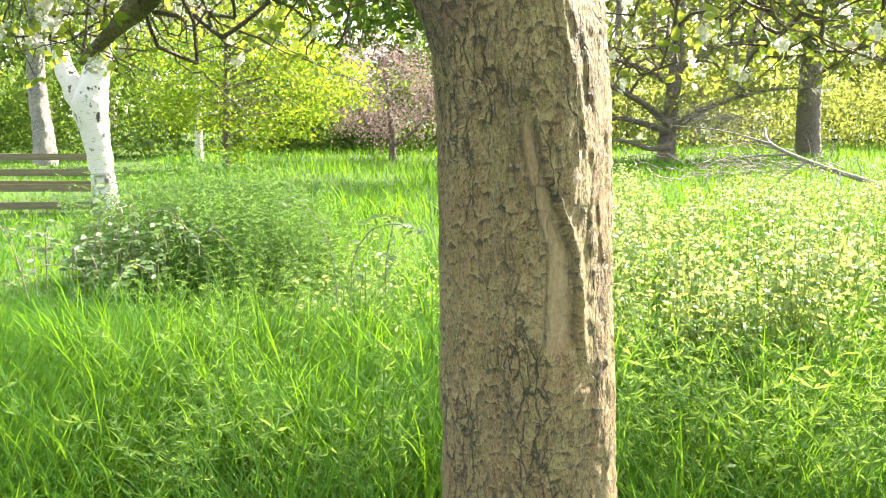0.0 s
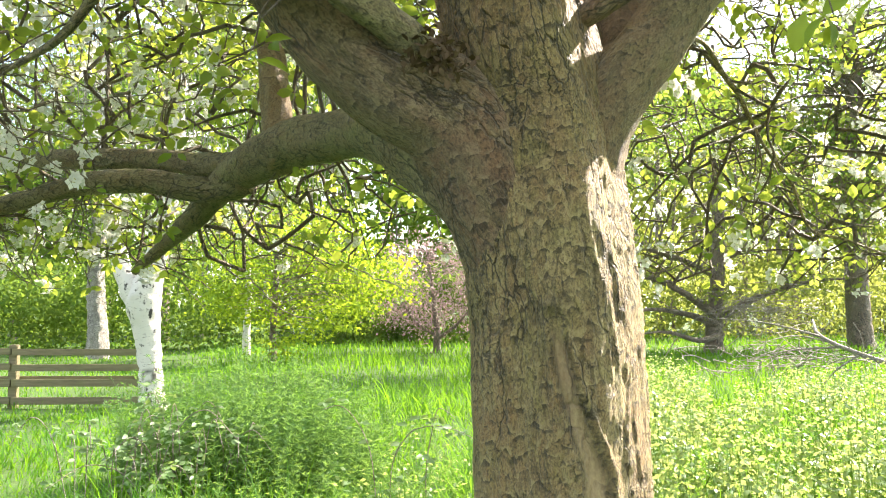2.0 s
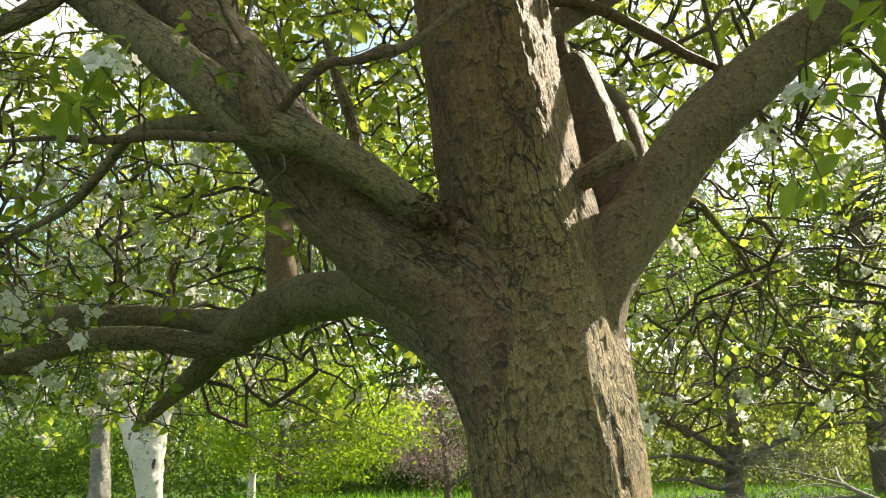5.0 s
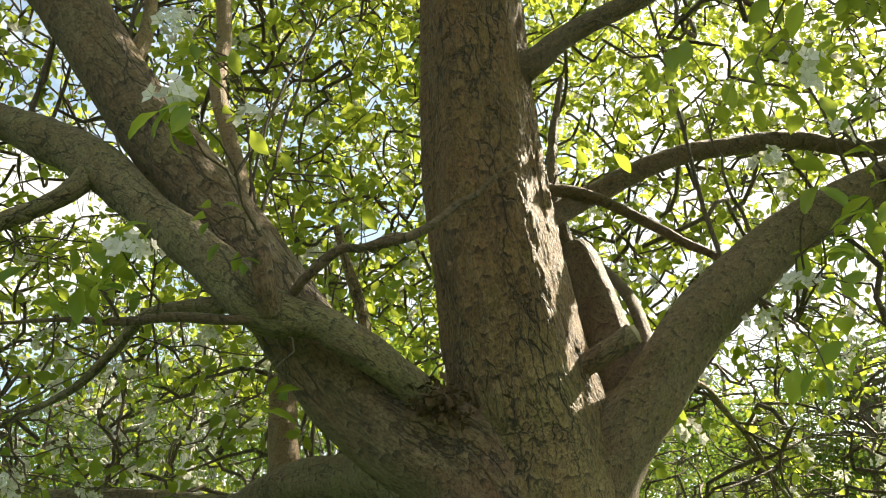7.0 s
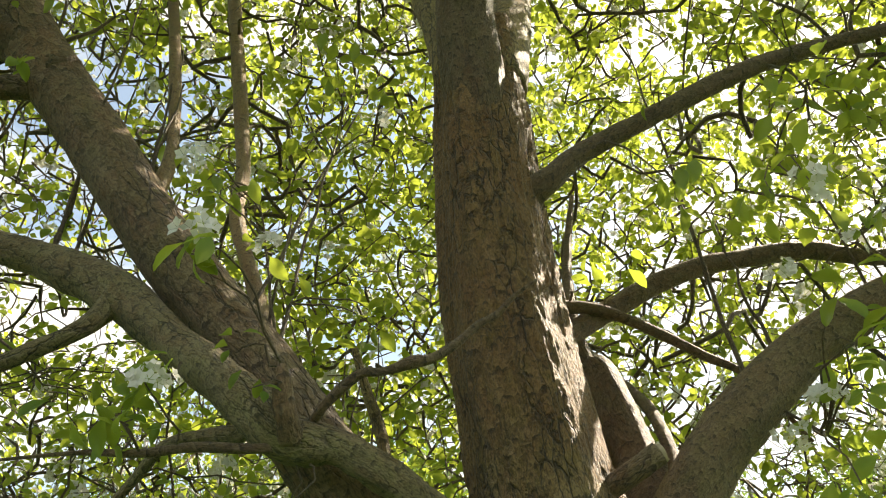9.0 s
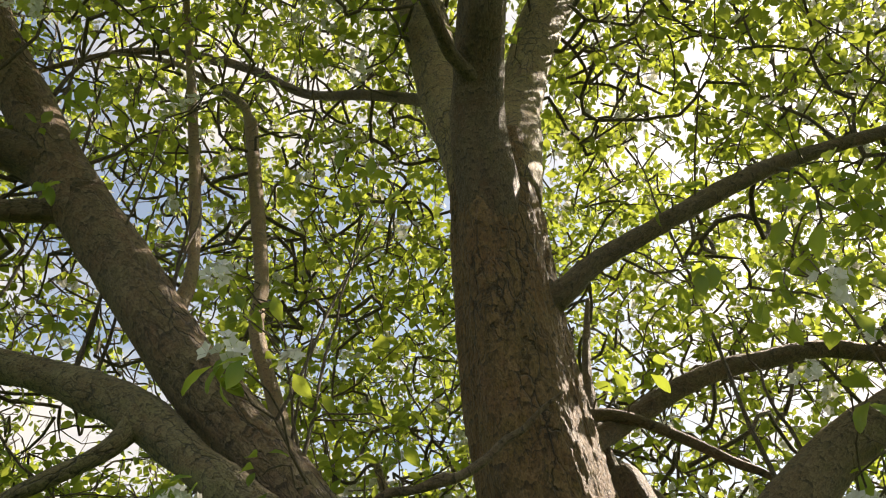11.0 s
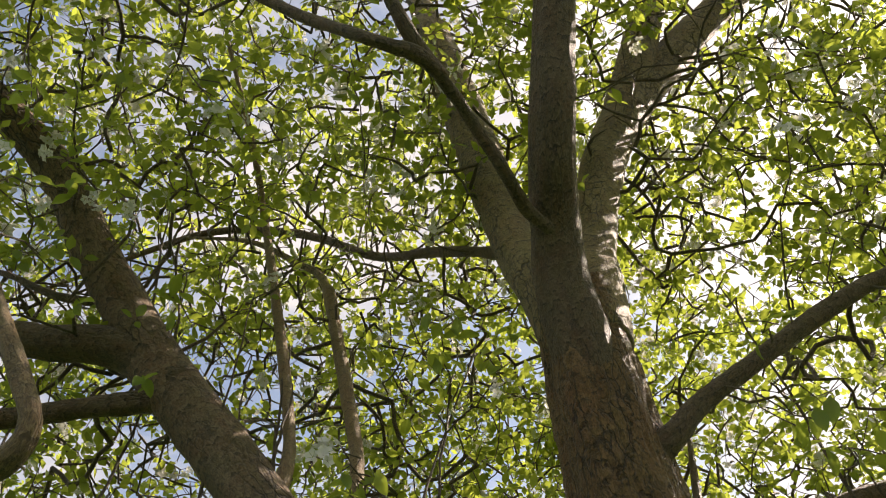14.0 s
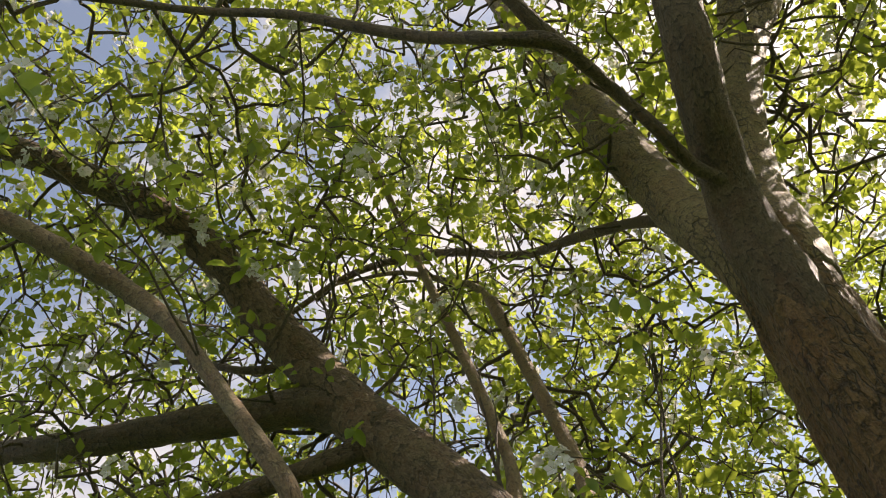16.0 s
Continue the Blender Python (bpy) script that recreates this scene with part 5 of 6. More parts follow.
def plain_tree(name, label, rows, bark, leaf, centre, radii, clumps, per, spread, size, reach=0.5, droop=0.0, twig_r=0.02, shape=None, extra=(), hole=0.35):
    tree = thing(name, label, "tree", tuple(rows[0][:3]), "birch trees" if name == "birch_tree" else "")
    off = np.array(rows[0][:3])
    rel = [(x - off[0], y - off[1], z - off[2], r) for x, y, z, r in rows]
    limb_mesh("trunk", rel, bark, tree, 28, 0.06, 0.012, 0.08, seed=int(abs(off[0] * 7)) + 40, shape=shape)
    for e in extra:
        limb_mesh("limb", [(x - off[0], y - off[1], z - off[2], r) for x, y, z, r in e], bark, tree, 18, 0.08, 0.008, 0.08, seed=int(abs(e[-1][0] * 9)) + 3)
    c, p, d, n, s = crown_cloud(np.array(centre) - off, radii, clumps, per, spread, size, droop, hole)
    v, f = strewn(RHOMB_V, RHOMB_F, p, bases(d, n), s)
    mesh_object("crown", v, f, leaf, tree)["kind"] = "stuff"
    sp = np.vstack([spline(rel, 0.15)] + [spline([(x - off[0], y - off[1], z - off[2], r) for x, y, z, r in e], 0.15) for e in extra])
    lines = []
    for q in c:
        ok = sp[sp[:, 2] < q[2] + reach]
        ok = ok if len(ok) else sp
        a = ok[np.argmin(np.sum((ok[:, :3] - q) ** 2, axis=1) + rng.random(len(ok)) * 0.4)]
        t = np.linspace(0, 1, 7)[:, None]
        k = a[:3] + (q - a[:3]) * t + np.sin(t * np.pi) * np.array([0, 0, 0.12 * np.linalg.norm(q - a[:3])]) + rng.normal(size=(7, 3)) * 0.05 * (t > 0)
        lines.append(np.column_stack([k, np.linspace(min(twig_r, a[3] * 0.6), 0.006, 7)]))
    twig_object("branchwork", lines, bark, tree)["kind"] = "stuff"
    return tree


def birch_marks(line, along, th, radn, d, scar, out):
    sides = len(th)
    z = np.repeat(line[:, 2], sides)
    a = np.tile(th, len(line))
    band = lambda zz, w: np.exp(-((z - zz) / w) ** 4)
    s = 0.9 * band(0.12, 0.07) * (np.sin(a * 3 + 1) > -0.3) + 0.8 * band(0.45, 0.05) * (np.sin(a * 2) > 0.1)
    ring = np.abs(np.hypot((z - 0.66) / 0.12, out[:, :, 0].reshape(-1) * 1.6 - 0.2) - 0.8) < 0.22
    s = s + 0.8 * ring * (out[:, :, 1].reshape(-1) < 0)
    return d, np.clip(s * (0.4 + lattice(np.stack([a * 3, z * 9, a * 0], 1), 4)), 0, 1)


plain_tree("birch_tree", "silver birch with white bark, black scars and forked trunk",
    [(-5.25, 13.3, -0.1, 0.23), (-5.28, 13.3, 0.3, 0.185), (-5.32, 13.3, 0.8, 0.175), (-5.38, 13.3, 1.3, 0.215), (-5.43, 13.3, 1.75, 0.27), (-5.33, 13.3, 2.1, 0.20), (-5.2, 13.3, 2.6, 0.16), (-5.0, 13.4, 3.8, 0.11), (-4.9, 13.4, 5.5, 0.08), (-4.8, 13.5, 7.5, 0.04)],
    BIRCH, WOOD_LEAF, (-4.9, 13.8, 5.9), (3.3, 2.6, 3.3), 140, 60, (0.16, 0.16, 0.5), 0.075, 1.5, 0.8, 0.02, birch_marks,
    extra=[[(-5.47, 13.3, 1.55, 0.18), (-5.66, 13.3, 1.95, 0.17), (-5.85, 13.35, 2.4, 0.14), (-6.1, 13.4, 3.5, 0.10), (-6.2, 13.5, 5.2, 0.07), (-6.3, 13.6, 7.0, 0.03)]])
strings = []
for _ in range(420):
    a = np.array([-4.9, 13.8, 6.4]) + random_dirs(1)[0] * np.array([3.2, 2.4, 2.4]) * rng.uniform(0.3, 1.0) ** 0.5
    drop_m = min(rng.uniform(0.8, 2.6), a[2] - 2.6)
    t = np.linspace(0, 1, 7)[:, None]
    strings.append(np.column_stack([a + np.array([rng.normal() * 0.18, rng.normal() * 0.18, -drop_m]) * t + rng.normal(size=(7, 3)) * 0.02, np.linspace(0.008, 0.004, 7)]))
weeping = twig_object("weeping_twiggery", [q - np.array([-5.25, 13.3, -0.1, 0]) for q in strings], PALE_GREY, bpy.data.objects["birch_tree"], 3, "pale hanging birch twigs")
weeping["kind"] = "stuff"
plain_tree("birch_tree", "grey-barked birch standing far behind the fence",
    [(-13.0, 28.0, -0.1, 0.42), (-13.0, 28, 0.8, 0.33), (-13.1, 28, 3.0, 0.27), (-12.9, 28, 6.0, 0.2), (-12.8, 28, 10.0, 0.08)], PALE_GREY, WOOD_LEAF, (-13.0, 28, 7.2), (3.8, 3.4, 4.2), 150, 60, (0.3, 0.3, 0.5), 0.15, 0.8, 0.6, 0.04)
plain_tree("birch_tree", "slim young birch with peeling pale bark",
    [(-8.0, 28.0, -0.1, 0.14), (-8.0, 28, 0.9, 0.12), (-7.95, 28, 2.4, 0.10), (-8.1, 28, 5.0, 0.06), (-8.1, 28, 7.0, 0.03)], BIRCH, WOOD_LEAF, (-8.0, 28, 4.8), (1.8, 1.8, 2.8), 60, 50, (0.25, 0.25, 0.35), 0.13, 0.6, 0.5, 0.02)
plain_tree("maple_tree", "young maple with bright yellow-green spring leaves",
    [(-6.38, 25.0, -0.1, 0.13), (-6.36, 25, 0.7, 0.10), (-6.33, 25, 1.6, 0.09), (-6.25, 25, 3.2, 0.07), (-6.2, 25, 5.0, 0.03)], GREY_BARK, MAPLE, (-5.5, 25, 2.5), (3.3, 2.3, 2.2), 170, 66, (0.42, 0.42, 0.09), 0.135, 0.2, 0.2, 0.012)
plain_tree("pink_tree", "small ornamental tree in dusky pink blossom",
    [(-1.9, 30.5, -0.1, 0.14), (-1.9, 30.5, 0.8, 0.11), (-2.0, 30.5, 1.8, 0.09), (-2.2, 30.5, 3.6, 0.03)], GREY_BARK, PINK_LEAF, (-2.2, 30.6, 2.4), (2.4, 1.8, 1.9), 130, 50, (0.3, 0.3, 0.28), 0.10, 0.7, 0.2, 0.02,
    extra=[[(-1.9, 30.5, 0.5, 0.07), (-1.2, 30.3, 1.0, 0.05), (-0.6, 30.2, 1.7, 0.02)], [(-1.9, 30.5, 0.6, 0.06), (-2.7, 30.4, 1.2, 0.04), (-3.3, 30.3, 2.2, 0.02)]])
plain_tree("larch_tree", "wide conifer with long bare sweeping branches and sparse needles",
    [(7.85, 31.0, -0.1, 0.38), (7.85, 31, 0.5, 0.31), (7.9, 31, 1.4, 0.26), (8.1, 31, 3.5, 0.24), (8.1, 31, 7.0, 0.16), (8.1, 31, 11.0, 0.06)], GREY_BARK, OLIVE_LEAF, (8.0, 31, 5.6), (6.0, 4.0, 4.6), 260, 60, (0.6, 0.5, 0.10), 0.16, 0.3, 0.3, 0.06,
    extra=[[(8.1, 31, 1.1, 0.16), (6.9, 30.2, 1.9, 0.12), (5.6, 29.5, 2.5, 0.08), (4.2, 29, 2.7, 0.04)], [(8.1, 31, 0.9, 0.14), (6.8, 30, 1.3, 0.10), (5.4, 29.2, 1.5, 0.06), (4.0, 28.6, 1.3, 0.03)],
        [(8.1, 31, 0.6, 0.12), (7.0, 29.6, 0.45, 0.09), (5.8, 28.8, 0.75, 0.05), (4.6, 28.2, 0.7, 0.02)], [(8.1, 31, 1.2, 0.14), (9.2, 30.2, 1.9, 0.10), (10.8, 29.8, 2.4, 0.06), (12.2, 29.4, 2.5, 0.03)],
        [(8.1, 31, 2.6, 0.12), (6.2, 30.4, 3.4, 0.08), (4.2, 30, 3.8, 0.03)], [(8.1, 31, 3.2, 0.12), (9.8, 30.4, 4.0, 0.08), (11.8, 30, 4.2, 0.03)]], hole=0.5)
plain_tree("oak_tree", "broad dark-trunked tree in the far grass",
    [(13.35, 32.0, -0.1, 0.52), (13.3, 32, 0.5, 0.44), (13.25, 32, 2.0, 0.40), (13.25, 32, 4.0, 0.38), (13.4, 32, 8.0, 0.3), (13.4, 32, 12.0, 0.1)], GREY_BARK, WOOD_LEAF, (13.5, 32, 8.5), (5.5, 4.5, 4.6), 200, 60, (0.5, 0.5, 0.4), 0.2, 0.3, 0.6, 0.08)


# tree added to cast the meadow's shade, its trunk hidden behind the apple
plain_tree("shade_tree", "added tree in fresh leaf that shades the meadow behind the apple tree",
    [(2.1, 21.0, -0.1, 0.24), (2.1, 21, 1.0, 0.20), (2.15, 21, 2.6, 0.17), (2.1, 21, 4.5, 0.13), (2.2, 21, 7.0, 0.08), (2.2, 21, 9.0, 0.03)], GREY_BARK, WOOD_LEAF, (2.2, 21, 6.6), (3.6, 3.2, 2.7), 170, 60, (0.36, 0.36, 0.22), 0.14, 0.3, 0.4, 0.03)


# shrubs and woods that close the view
def thicket(name, label, x0, x1, y0, y1, height, n, size, leaf, low=0.0, lumps=0.25):
    x, y = rng.uniform(x0, x1, n), rng.uniform(y0, y1, n)
    top = height * (0.45 + 0.75 * lattice(np.stack([x * lumps, y * lumps, x * 0], 1), 6))
    z = low + (top - low) * rng.random(n) ** 0.8
    dens = lattice(np.stack([x * 0.9, y * 0.9, z * 0.9], 1), 8) + 0.5 * lattice(np.stack([x * 2.7, y * 2.7, z * 2.7], 1), 9)
    ok = dens > 0.66
    p = np.stack([x, y, z], 1)[ok]
    v, f = strewn(RHOMB_V, RHOMB_F, p, bases(unit(random_dirs(len(p)) + (0, 0, -0.4)), unit(random_dirs(len(p)) + (0, -0.2, 0.8))), size * rng.uniform(0.6, 1.4, len(p)))
    ob = mesh_object(name, v, f, leaf)
    return tagged(ob, label, "shrubs", kind="stuff")


thicket("hedge", "dense dark green shrubs along the edge of the meadow", -34, -8.5, 31, 37, 5.6, 62000, 0.19, WOOD_LEAF)
thicket("shrubs", "mixed spring shrubs with fresh green leaves", -9, 6, 36, 42, 5.2, 54000, 0.19, WOOD_LEAF)
thicket("shrubs", "yellow-green spring shrubs at the edge of the wood", 5, 38, 39, 47, 4.2, 52000, 0.19, OLIVE_LEAF)
thicket("far_woods", "tall spring woodland far behind the meadow", -70, 3, 50, 64, 21.0, 58000, 0.75, WOOD_LEAF, 0.3, 0.12)
thicket("far_woods", "lower sunlit woodland edge across the meadow", 3, 70, 52, 64, 16.0, 40000, 0.72, OLIVE_LEAF, 0.3, 0.12)
thicket("far_woods", "tall woodland behind the place one looks from", -60, 60, -62, -48, 9.0, 9000, 0.9, WOOD_LEAF, 0.0, 0.12)
poles = [np.array([(x, y, -0.1, r), (x + rng.normal() * 0.2, y, 5, r * 0.8), (x + rng.normal() * 0.5, y, 11, r * 0.3)]) for x, y, r in zip(rng.uniform(-60, 60, 90), rng.uniform(40, 62, 90), rng.uniform(0.08, 0.28, 90))]
tagged(twig_object("far_trunks", poles, GREY_BARK, None, 7), "bare trunks standing in the far woodland", "trunks", kind="stuff")

# iron railings far off
railing = thing("iron_railing", "dark iron railings far across the grass", "railing", (25.0, 50.0, 0))
for z in (0.25, 1.35):
    part("rail", block(18.0, 0.03, 0.05, 0.005), m_iron, railing).location = (0, 0, z)
bar_mesh = bpy.data.meshes.new("bar")
bm = block(0.035, 0.035, 1.55, 0.006)
bm.to_mesh(bar_mesh)
bm.free()
bar_mesh.materials.append(m_iron)
for i in range(90):
    b = new("bar", bar_mesh)
    b.parent, b.location = railing, (-8.9 + i * 0.2, 0, 0.775)

# fallen branch and the brushwood beside it
fallen = thing("fallen_branch", "bare pale fallen branch lying over the weeds", "branch", (7.6, 15.0, 0.3))
limb_mesh("stem", [(1.4, -0.8, -0.32, 0.06), (0.5, -0.3, -0.08, 0.055), (-0.02, 0.0, 0.03, 0.05), (-0.82, 1.0, 0.36, 0.042), (-1.43, 1.5, 0.70, 0.034), (-1.40, 2.0, 1.0, 0.02)], DEAD_WOOD, fallen, 14, 0.06, 0.004, 0.1, seed=60)
for e in ([(-1.42, 1.5, 0.70, 0.025), (-2.3, 1.8, 0.95, 0.016), (-3.2, 2.0, 1.05, 0.006)], [(-1.1, 1.3, 0.52, 0.022), (-2.0, 1.5, 0.45, 0.014), (-2.9, 1.6, 0.25, 0.006)], [(-0.9, 1.1, 0.40, 0.02), (-1.4, 1.0, 0.1, 0.014), (-1.7, 0.9, -0.2, 0.006)],
        [(-1.2, 1.4, 0.58, 0.02), (-1.9, 1.5, 0.72, 0.012), (-2.6, 1.2, 0.62, 0.005)], [(-0.5, 0.6, 0.24, 0.02), (-0.7, 0.3, -0.05, 0.012), (-0.8, 0.2, -0.25, 0.006)]):
    limb_mesh("side_branch", e, DEAD_WOOD, fallen, 9, 0.08, 0.002, 0.1, seed=61)
brush = []
for _ in range(150):
    a = np.array([7.6, 25.0, 1.5]) + rng.normal(size=3) * (0.55, 0.5, 0.25)
    d = np.array([rng.normal() * 0.8, rng.normal() * 0.4, 0.35])
    t = np.linspace(0, 1, 7)[:, None] * rng.uniform(0.5, 1.4)
    brush.append(np.column_stack([a + d * t + np.array([0, 0, -0.75]) * t ** 2 + rng.normal(size=(7, 3)) * 0.02, np.linspace(0.009, 0.004, 7)]))
for _ in range(130):
    a = np.array([6.9, 20.0, 0.15]) + np.abs(rng.normal(size=3)) * (0.1, 0.1, 0.3) + rng.normal(size=3) * (1.2, 0.8, 0)
    d = unit(np.array([rng.normal(), rng.normal() * 0.5, rng.normal() * 0.4]))
    t = np.linspace(0, 1, 5)[:, None] * rng.uniform(0.5, 1.3)
    brush.append(np.column_stack([a + d * t + rng.normal(size=(5, 3)) * 0.04, np.linspace(0.014, 0.004, 5)]))
tagged(twig_object("brushwood", brush, DEAD_WOOD, None, 4), "heap of pale dead twigs by the conifer", "brushwood", kind="stuff")


# ---- grass and weeds ----
LEAN_V = [(-0.5, 0, 0), (0.5, 0, 0), (-0.3, 0.55, 0.12), (0.3, 0.55, 0.12), (0, 1.0, 0.42)]
LEAN_F = [np.array([(0, 1, 3, 2)]), np.array([(2, 3, 4)])]


def blades(name, label, x, y, height, width, lean=0.5, material=None, light=False):
    n = len(x)
    z = ground_z(x, y)
    a = rng.uniform(0, 2 * np.pi, n)
    up = unit(np.stack([np.cos(a) * lean * rng.random(n), np.sin(a) * lean * rng.random(n), np.ones(n)], 1))
    out = np.stack([np.cos(a), np.sin(a), np.zeros(n)], 1)
    size = np.stack([width, height, height * rng.uniform(0.3, 1.5, n)], 1)
    v, f = strewn(LEAN_V if light else BLADE_V, LEAN_F if light else BLADE_F, np.stack([x, y, z - 0.01], 1), bases(up, out), size)
    return tagged(mesh_object(name, v, f, material or GRASS), label, "grass", kind="stuff")


def field(n, y0, y1, spread=0.62, pad=1.0):
    y = y0 * (y1 / y0) ** rng.random(n)
    x = rng.uniform(-1, 1, n) * (spread * y + pad)
    return x, y


def tuft(x, y, s=1.6, seed=12):
    return lattice(np.stack([x * s, y * s, x * 0], 1), seed)


x, y = field(62000, 1.6, 13.0)
tf = tuft(x, y)
lawn = np.clip((-x - 0.30 * y - 0.2) / 0.8, 0, 1) * np.clip((y - 5.2) / 1.5, 0, 1)
keep = rng.random(len(x)) < 0.18 + 1.5 * tf ** 2 + lawn
x, y, tf, lawn = x[keep], y[keep], tf[keep], lawn[keep]
h = (0.20 + 0.46 * tf ** 1.5 * rng.uniform(0.5, 1.4, len(x))) * (1 - 0.68 * lawn)
blades("long_grass", "long uncut spring grass, bright green", x, y, h, (0.0045 + 0.0009 * y) * rng.uniform(0.6, 1.5, len(x)), 0.75)
# the tall tufts before the tree
x, y = rng.uniform(-3.2, 2.6, 36000), 1.9 + 3.4 * rng.random(36000) ** 1.2
tf = tuft(x, y, 2.4, 71) + 0.5 * tuft(x, y, 6.0, 72)
keep = (tf > 0.60 + 0.30 * (x > 0.1)) & (np.abs(x) < 0.62 * y + 0.5) & (np.hypot(x - 0.23, y - 2.2) > 0.3)
x, y, tf = x[keep], y[keep], tf[keep]
blades("long_grass", "tall tufts of long bright grass before the tree", x, y, (0.22 + 0.48 * (tf - 0.4)) * rng.uniform(0.6, 1.45, len(x)), rng.uniform(0.005, 0.012, len(x)), 0.8)
x, y = rng.uniform(0.6, 7.0, 5200), 3.6 + 7 * rng.random(5200) ** 1.4
keep = tuft(x, y, 1.3, 77) > 0.5
x, y = x[keep], y[keep]
blades("long_grass", "sunlit long grass standing among the nettles", x, y, rng.uniform(0.4, 0.95, len(x)), rng.uniform(0.006, 0.014, len(x)), 0.7)
x, y = field(38000, 12.0, 46.0, 0.66)
tf = tuft(x, y, 0.6)
lawn = np.clip((-x - 0.30 * y - 0.2) / 1.5, 0, 1)
blades("meadow_grass", "rough meadow grass reaching to the trees", x, y, (0.16 + 0.30 * tf) * rng.uniform(0.6, 1.3, len(x)) * (1 - 0.6 * lawn), 0.0011 * y * rng.uniform(0.7, 1.4, len(x)), 0.6, light=True)
x, y = rng.uniform(-12, 12, 6000), rng.uniform(-10, 2.0, 6000)
blades("long_grass", "long uncut spring grass, bright green", x, y, 0.15 + 0.3 * tuft(x, y), np.full(len(x), 0.008))


def whorled(stems, heights, leans, lo=0.028, hi=0.045, gap=0.055, ring=6, slim=0.32):
    """Cleavers: slack stems with rings of narrow leaves."""
    lines, P, D, N, S = [], [], [], [], []
    for b, h, ln in zip(stems, heights, leans):
        k = max(4, int(h / (gap * rng.uniform(0.8, 1.3))))
        t = np.linspace(0, 1, k + 1)[:, None]
        t[1:] = np.clip(t[1:] - rng.random() / k, 0.02, 1)
        w = np.cumsum(rng.normal(size=(k + 1, 3)), axis=0) * 0.014
        p = b + np.array([0, 0, 1.0]) * h * t + ln * t ** 1.7 * h + w * (t > 0)
        lines.append(np.column_stack([p, np.linspace(0.003, 0.0014, k + 1)]))
        for i in range(1, k + 1):
            a = rng.uniform(0, 6.28) + np.arange(ring) * 6.283 / ring
            d = np.stack([np.cos(a), np.sin(a), rng.uniform(-0.3, 1.2, ring)], 1)
            P.append(np.repeat(p[i][None], ring, 0))
            D.append(d)
            N.append(np.tile((0, 0, 0.35), (ring, 1)) + rng.normal(size=(ring, 3)))
            S.append(rng.uniform(lo, hi, ring) * (1.1 - 0.45 * i / k))
    P, D, N, S = np.concatenate(P), np.concatenate(D), np.concatenate(N), np.concatenate(S)
    v, f = strewn(RHOMB_V, RHOMB_F, P, bases(D, N), np.stack([S * slim, S * 1.15, S], 1))
    return lines, v, f


def weeds(name, label, xs, ys, h0, h1, **kw):
    n = len(xs)
    base = np.stack([xs, ys, ground_z(xs, ys)], 1)
    lean = np.stack([rng.normal(size=n) * 0.35, rng.normal(size=n) * 0.35, np.zeros(n)], 1)
    lines, v, f = whorled(base, rng.uniform(h0, h1, n), lean, **kw)
    root = thing(name, label, "weeds")
    root["kind"] = "stuff"
    twig_object("stemwork", lines, WEED, root, 3)
    mesh_object("foliage", v, f, WEED, root)
    return root


n = 3000
y = 2.7 * (10.5 / 2.7) ** rng.random(n)
x = rng.uniform(-1, 1, n) * (0.6 * y + 0.6)
ok = ((np.abs(x - 0.2) > 0.35) | (y > 2.75)) & (x > -0.30 * y - 0.5) & (tuft(x, y, 1.1, 44) > 0.40 + 0.34 * (x < -0.2) * (y < 4.8))
weeds("cleavers", "sprawling cleavers weeds among the grass", x[ok], y[ok], 0.30, 0.66, lo=0.034, hi=0.056, gap=0.062)
x, y = np.concatenate([rng.uniform(0.55, 2.7, 190), rng.uniform(-2.2, -0.3, 34)]), np.concatenate([rng.uniform(2.8, 4.8, 190), rng.uniform(3.1, 4.6, 34)])
weeds("whorled_weeds", "weeds with spreading whorls of long leaves", x, y, 0.30, 0.58, lo=0.075, hi=0.12, gap=0.10, ring=8, slim=0.30)
ang, rr = rng.uniform(0, 6.28, 680), np.sqrt(rng.random(680))
bx, by = -2.1 + 1.15 * rr * np.cos(ang), 7.6 + 0.9 * rr * np.sin(ang)
base = np.stack([bx, by, ground_z(bx, by)], 1)
lean = np.stack([(bx + 2.1) * 0.12 + rng.normal(size=680) * 0.12, (by - 7.6) * 0.1 + rng.normal(size=680) * 0.12, np.zeros(680)], 1)
lines, v, f = whorled(base, (1.2 - 0.5 * rr ** 2) * rng.uniform(0.55, 1.15, 680), lean, 0.04, 0.065, 0.055, 6, 0.42)
mound = thing("weed_mound", "rounded mound of feathery green weeds", "bush")
twig_object("stemwork", lines, MOUND, mound, 3)
mesh_object("foliage", v, f, MOUND, mound)["kind"] = "stuff"


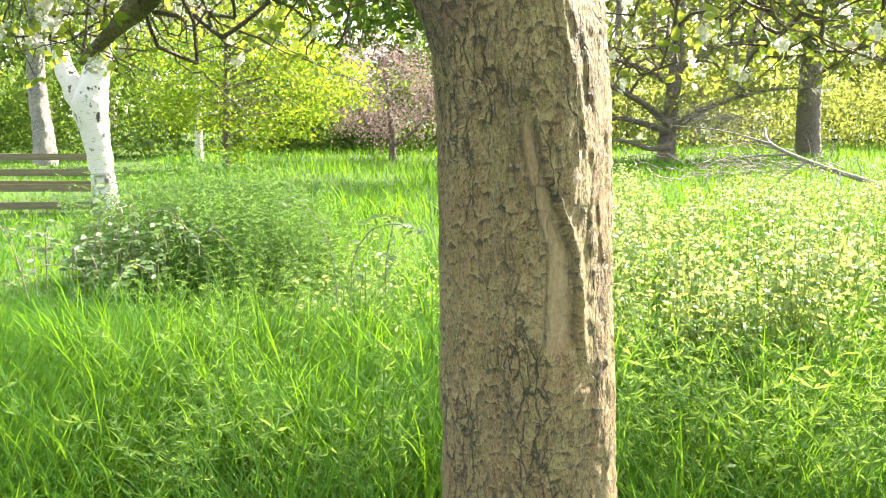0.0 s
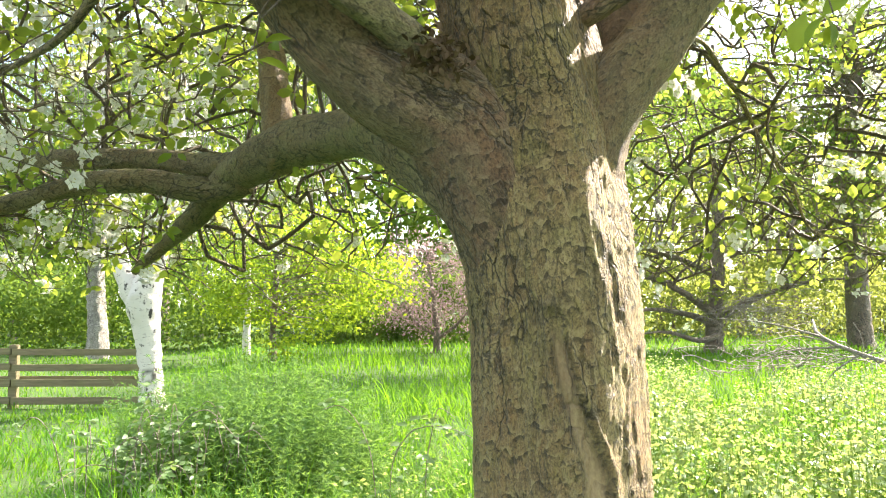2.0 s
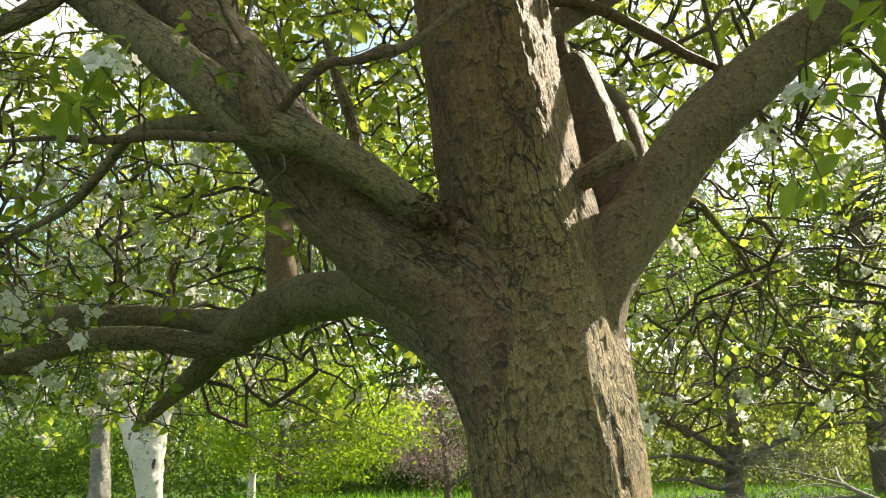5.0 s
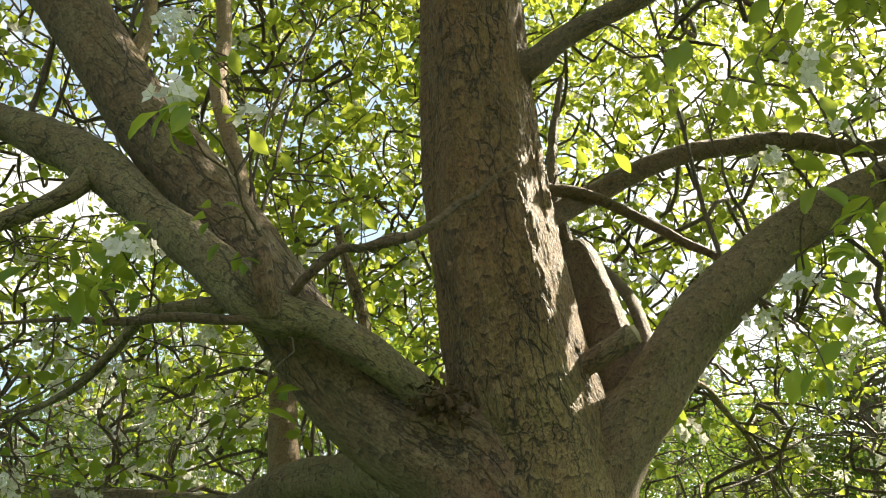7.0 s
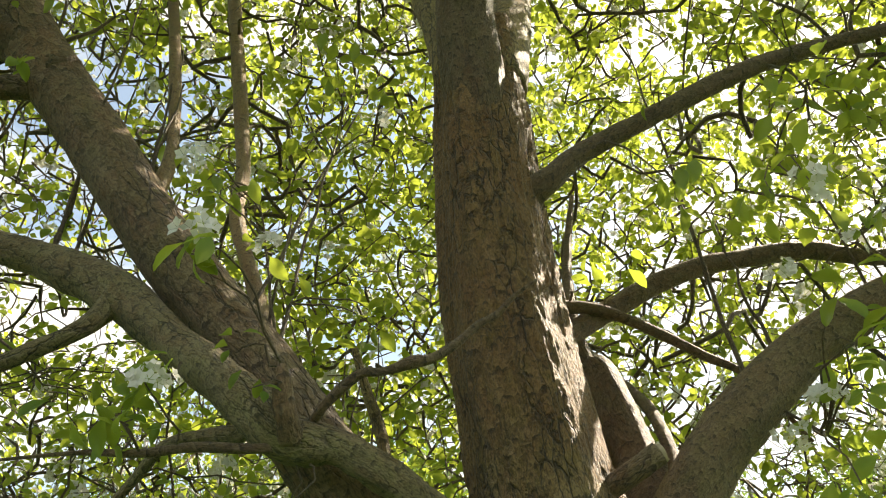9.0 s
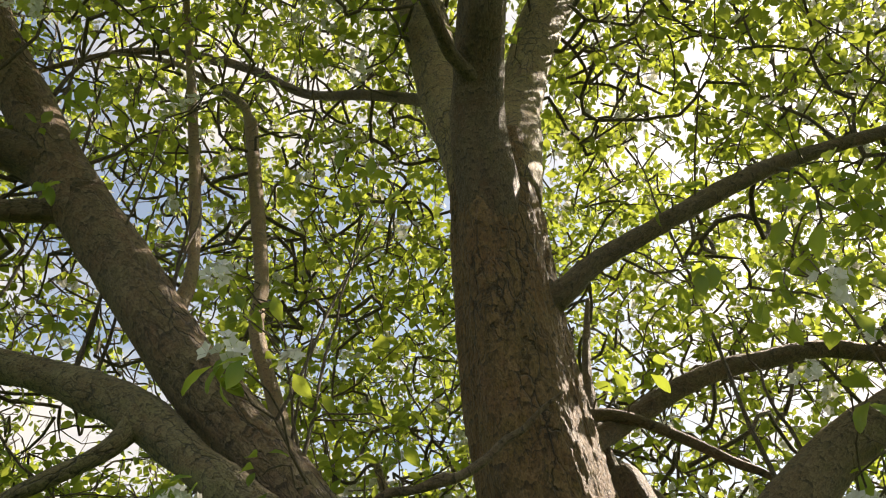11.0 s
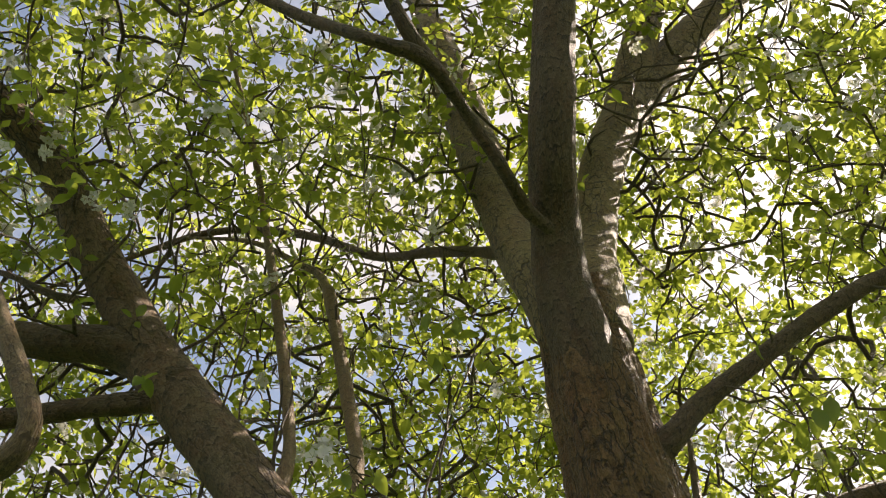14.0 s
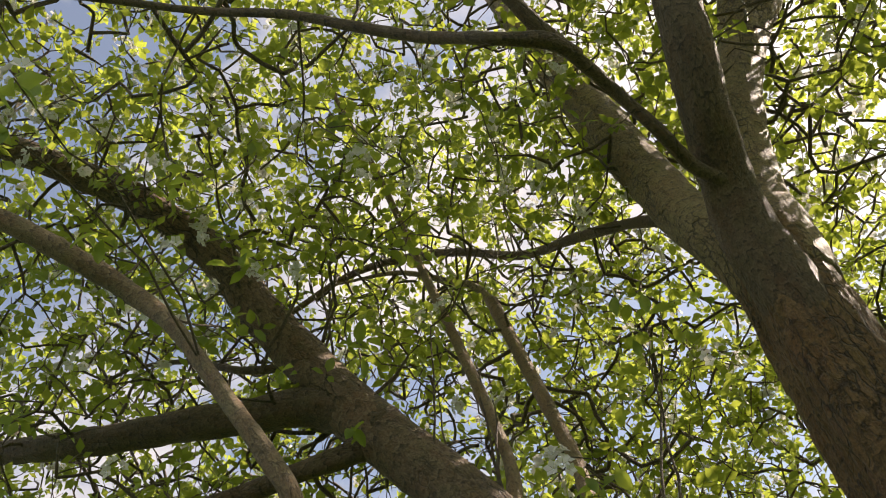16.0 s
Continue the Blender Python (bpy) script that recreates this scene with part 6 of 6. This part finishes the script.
def leafy(name, label, category, xs, ys, low, spread, pairs, size, leaf, kind=""):
    """Upright stems with pairs of broad toothed leaves."""
    lines, P, D, N, S = [], [], [], [], []
    for bx_, by_, h0 in zip(xs, ys, low):
        h = h0 + rng.random() * spread
        top = np.array([bx_, by_, 0]) + np.array([rng.normal() * 0.10, rng.normal() * 0.10, h])
        b = np.array([bx_, by_, float(ground_z(bx_, by_)[0])])
        t = np.linspace(0, 1, 3)[:, None]
        lines.append(np.column_stack([b + (top - b) * t + rng.normal(size=(3, 3)) * 0.02 * (t == 0.5), np.linspace(0.0035, 0.0016, 3)]))
        for i in range(pairs):
            k = 0.22 + 0.78 * i / (pairs - 1)
            a = i * 1.57 + rng.normal() * 0.3
            for s in (0, math.pi):
                P.append(b + (top - b) * (k + rng.normal() * 0.04) + rng.normal(size=3) * (0.035, 0.035, 0.012))
                D.append((math.cos(a + s), math.sin(a + s), rng.uniform(-0.9, 0.5)))
                N.append((rng.normal() * 0.9, rng.normal() * 0.9, 0.8))
                S.append(size * rng.uniform(0.7, 1.2) * (1.15 - 0.5 * k))
    v, f = strewn(RHOMB_V, RHOMB_F, np.array(P), bases(np.array(D), np.array(N)), np.array(S))
    root = thing(name, label, category)
    if kind:
        root["kind"] = kind
    twig_object("stemwork", lines, WEED, root, 3)
    mesh_object("foliage", v, f, leaf, root)
    return root


n = 8200
x, y = rng.uniform(0.6, 8.8, n), 4.3 + 9.2 * rng.random(n) ** 1.5
rise = tuft(x, y, 1.15, 31) + 0.5 * tuft(x, y, 3.1, 32)
ok = rise > 0.76
leafy("nettle_patch", "sunlit bed of broad-leaved nettles", "weeds", x[ok], y[ok], 0.14 + 1.25 * (rise[ok] - 0.68), 0.16, 12, 0.064, NETTLE, "stuff")
x, y = rng.uniform(-0.9, 0.6, 90), rng.uniform(4.6, 7.5, 90)
leafy("nettle_patch", "small sunlit clump of nettles", "weeds", x, y, np.full(90, 0.32), 0.3, 8, 0.058, NETTLE, "stuff")


def bramble(name, label, canes):
    root = thing(name, label, "bramble", canes[0][0])
    off = np.array(canes[0][0])
    P, D, N, S = [], [], [], []
    for c in canes:
        s = spline([(*(np.array(q) - off), 0.005 - 0.0006 * i) for i, q in enumerate(c)], 0.04)
        twig_object("cane", [s], DEAD_WOOD, root, 6)
        for i in range(3, len(s), 2):
            if rng.random() < 0.3:
                continue
            stalk = s[i, :3] + random_dirs(1)[0] * 0.05 + (0, 0, 0.02)
            a = rng.uniform(0, 6.28)
            for k in (-1.1, 0, 1.1):
                P.append(stalk)
                D.append((math.cos(a + k), math.sin(a + k), rng.uniform(-0.4, 0.2)))
                N.append((rng.normal() * 0.6, rng.normal() * 0.5 - 0.6, 0.8))
                S.append(rng.uniform(0.05, 0.085))
    S = np.array(S)
    v, f = strewn(OVAL_V, OVAL_F, np.array(P), bases(np.array(D), np.array(N)), np.stack([S * 0.8, S, S], 1))
    mesh_object("foliage", v, f, BRAMBLE, root)["kind"] = "stuff"
    return root


canes = []
for _ in range(30):
    b = np.array([-2.62 + rng.normal() * 0.28, 6.65 + rng.normal() * 0.2, 0.0])
    d = np.array([rng.normal() * 0.22, rng.normal() * 0.18 - 0.12, 0])
    hh = rng.uniform(0.45, 0.95)
    canes.append([tuple(b), tuple(b + d * 0.5 + (0, 0, hh * 0.75)), tuple(b + d * 1.1 + (0, 0, hh)), tuple(b + d * 1.7 + (0, 0, hh * 0.75))])
bramble("bramble_bush", "bramble bush with arching canes and pale leaves", canes)
bramble("bramble_cane", "long arching bramble cane over the grass", [[(-0.62, 5.5, 0.0), (-0.61, 5.5, 0.55), (-0.50, 5.4, 0.78), (-0.38, 5.3, 0.85), (-0.25, 5.2, 0.86), (-0.1, 5.1, 0.82), (0.08, 5.0, 0.7)],
    [(-0.7, 5.6, 0.0), (-0.75, 5.6, 0.6), (-0.85, 5.6, 0.85), (-0.95, 5.55, 0.95), (-1.05, 5.5, 0.93)], [(-0.4, 5.7, 0.0), (-0.4, 5.6, 0.5), (-0.35, 5.5, 0.8), (-0.3, 5.4, 0.95), (-0.2, 5.35, 0.9)]])
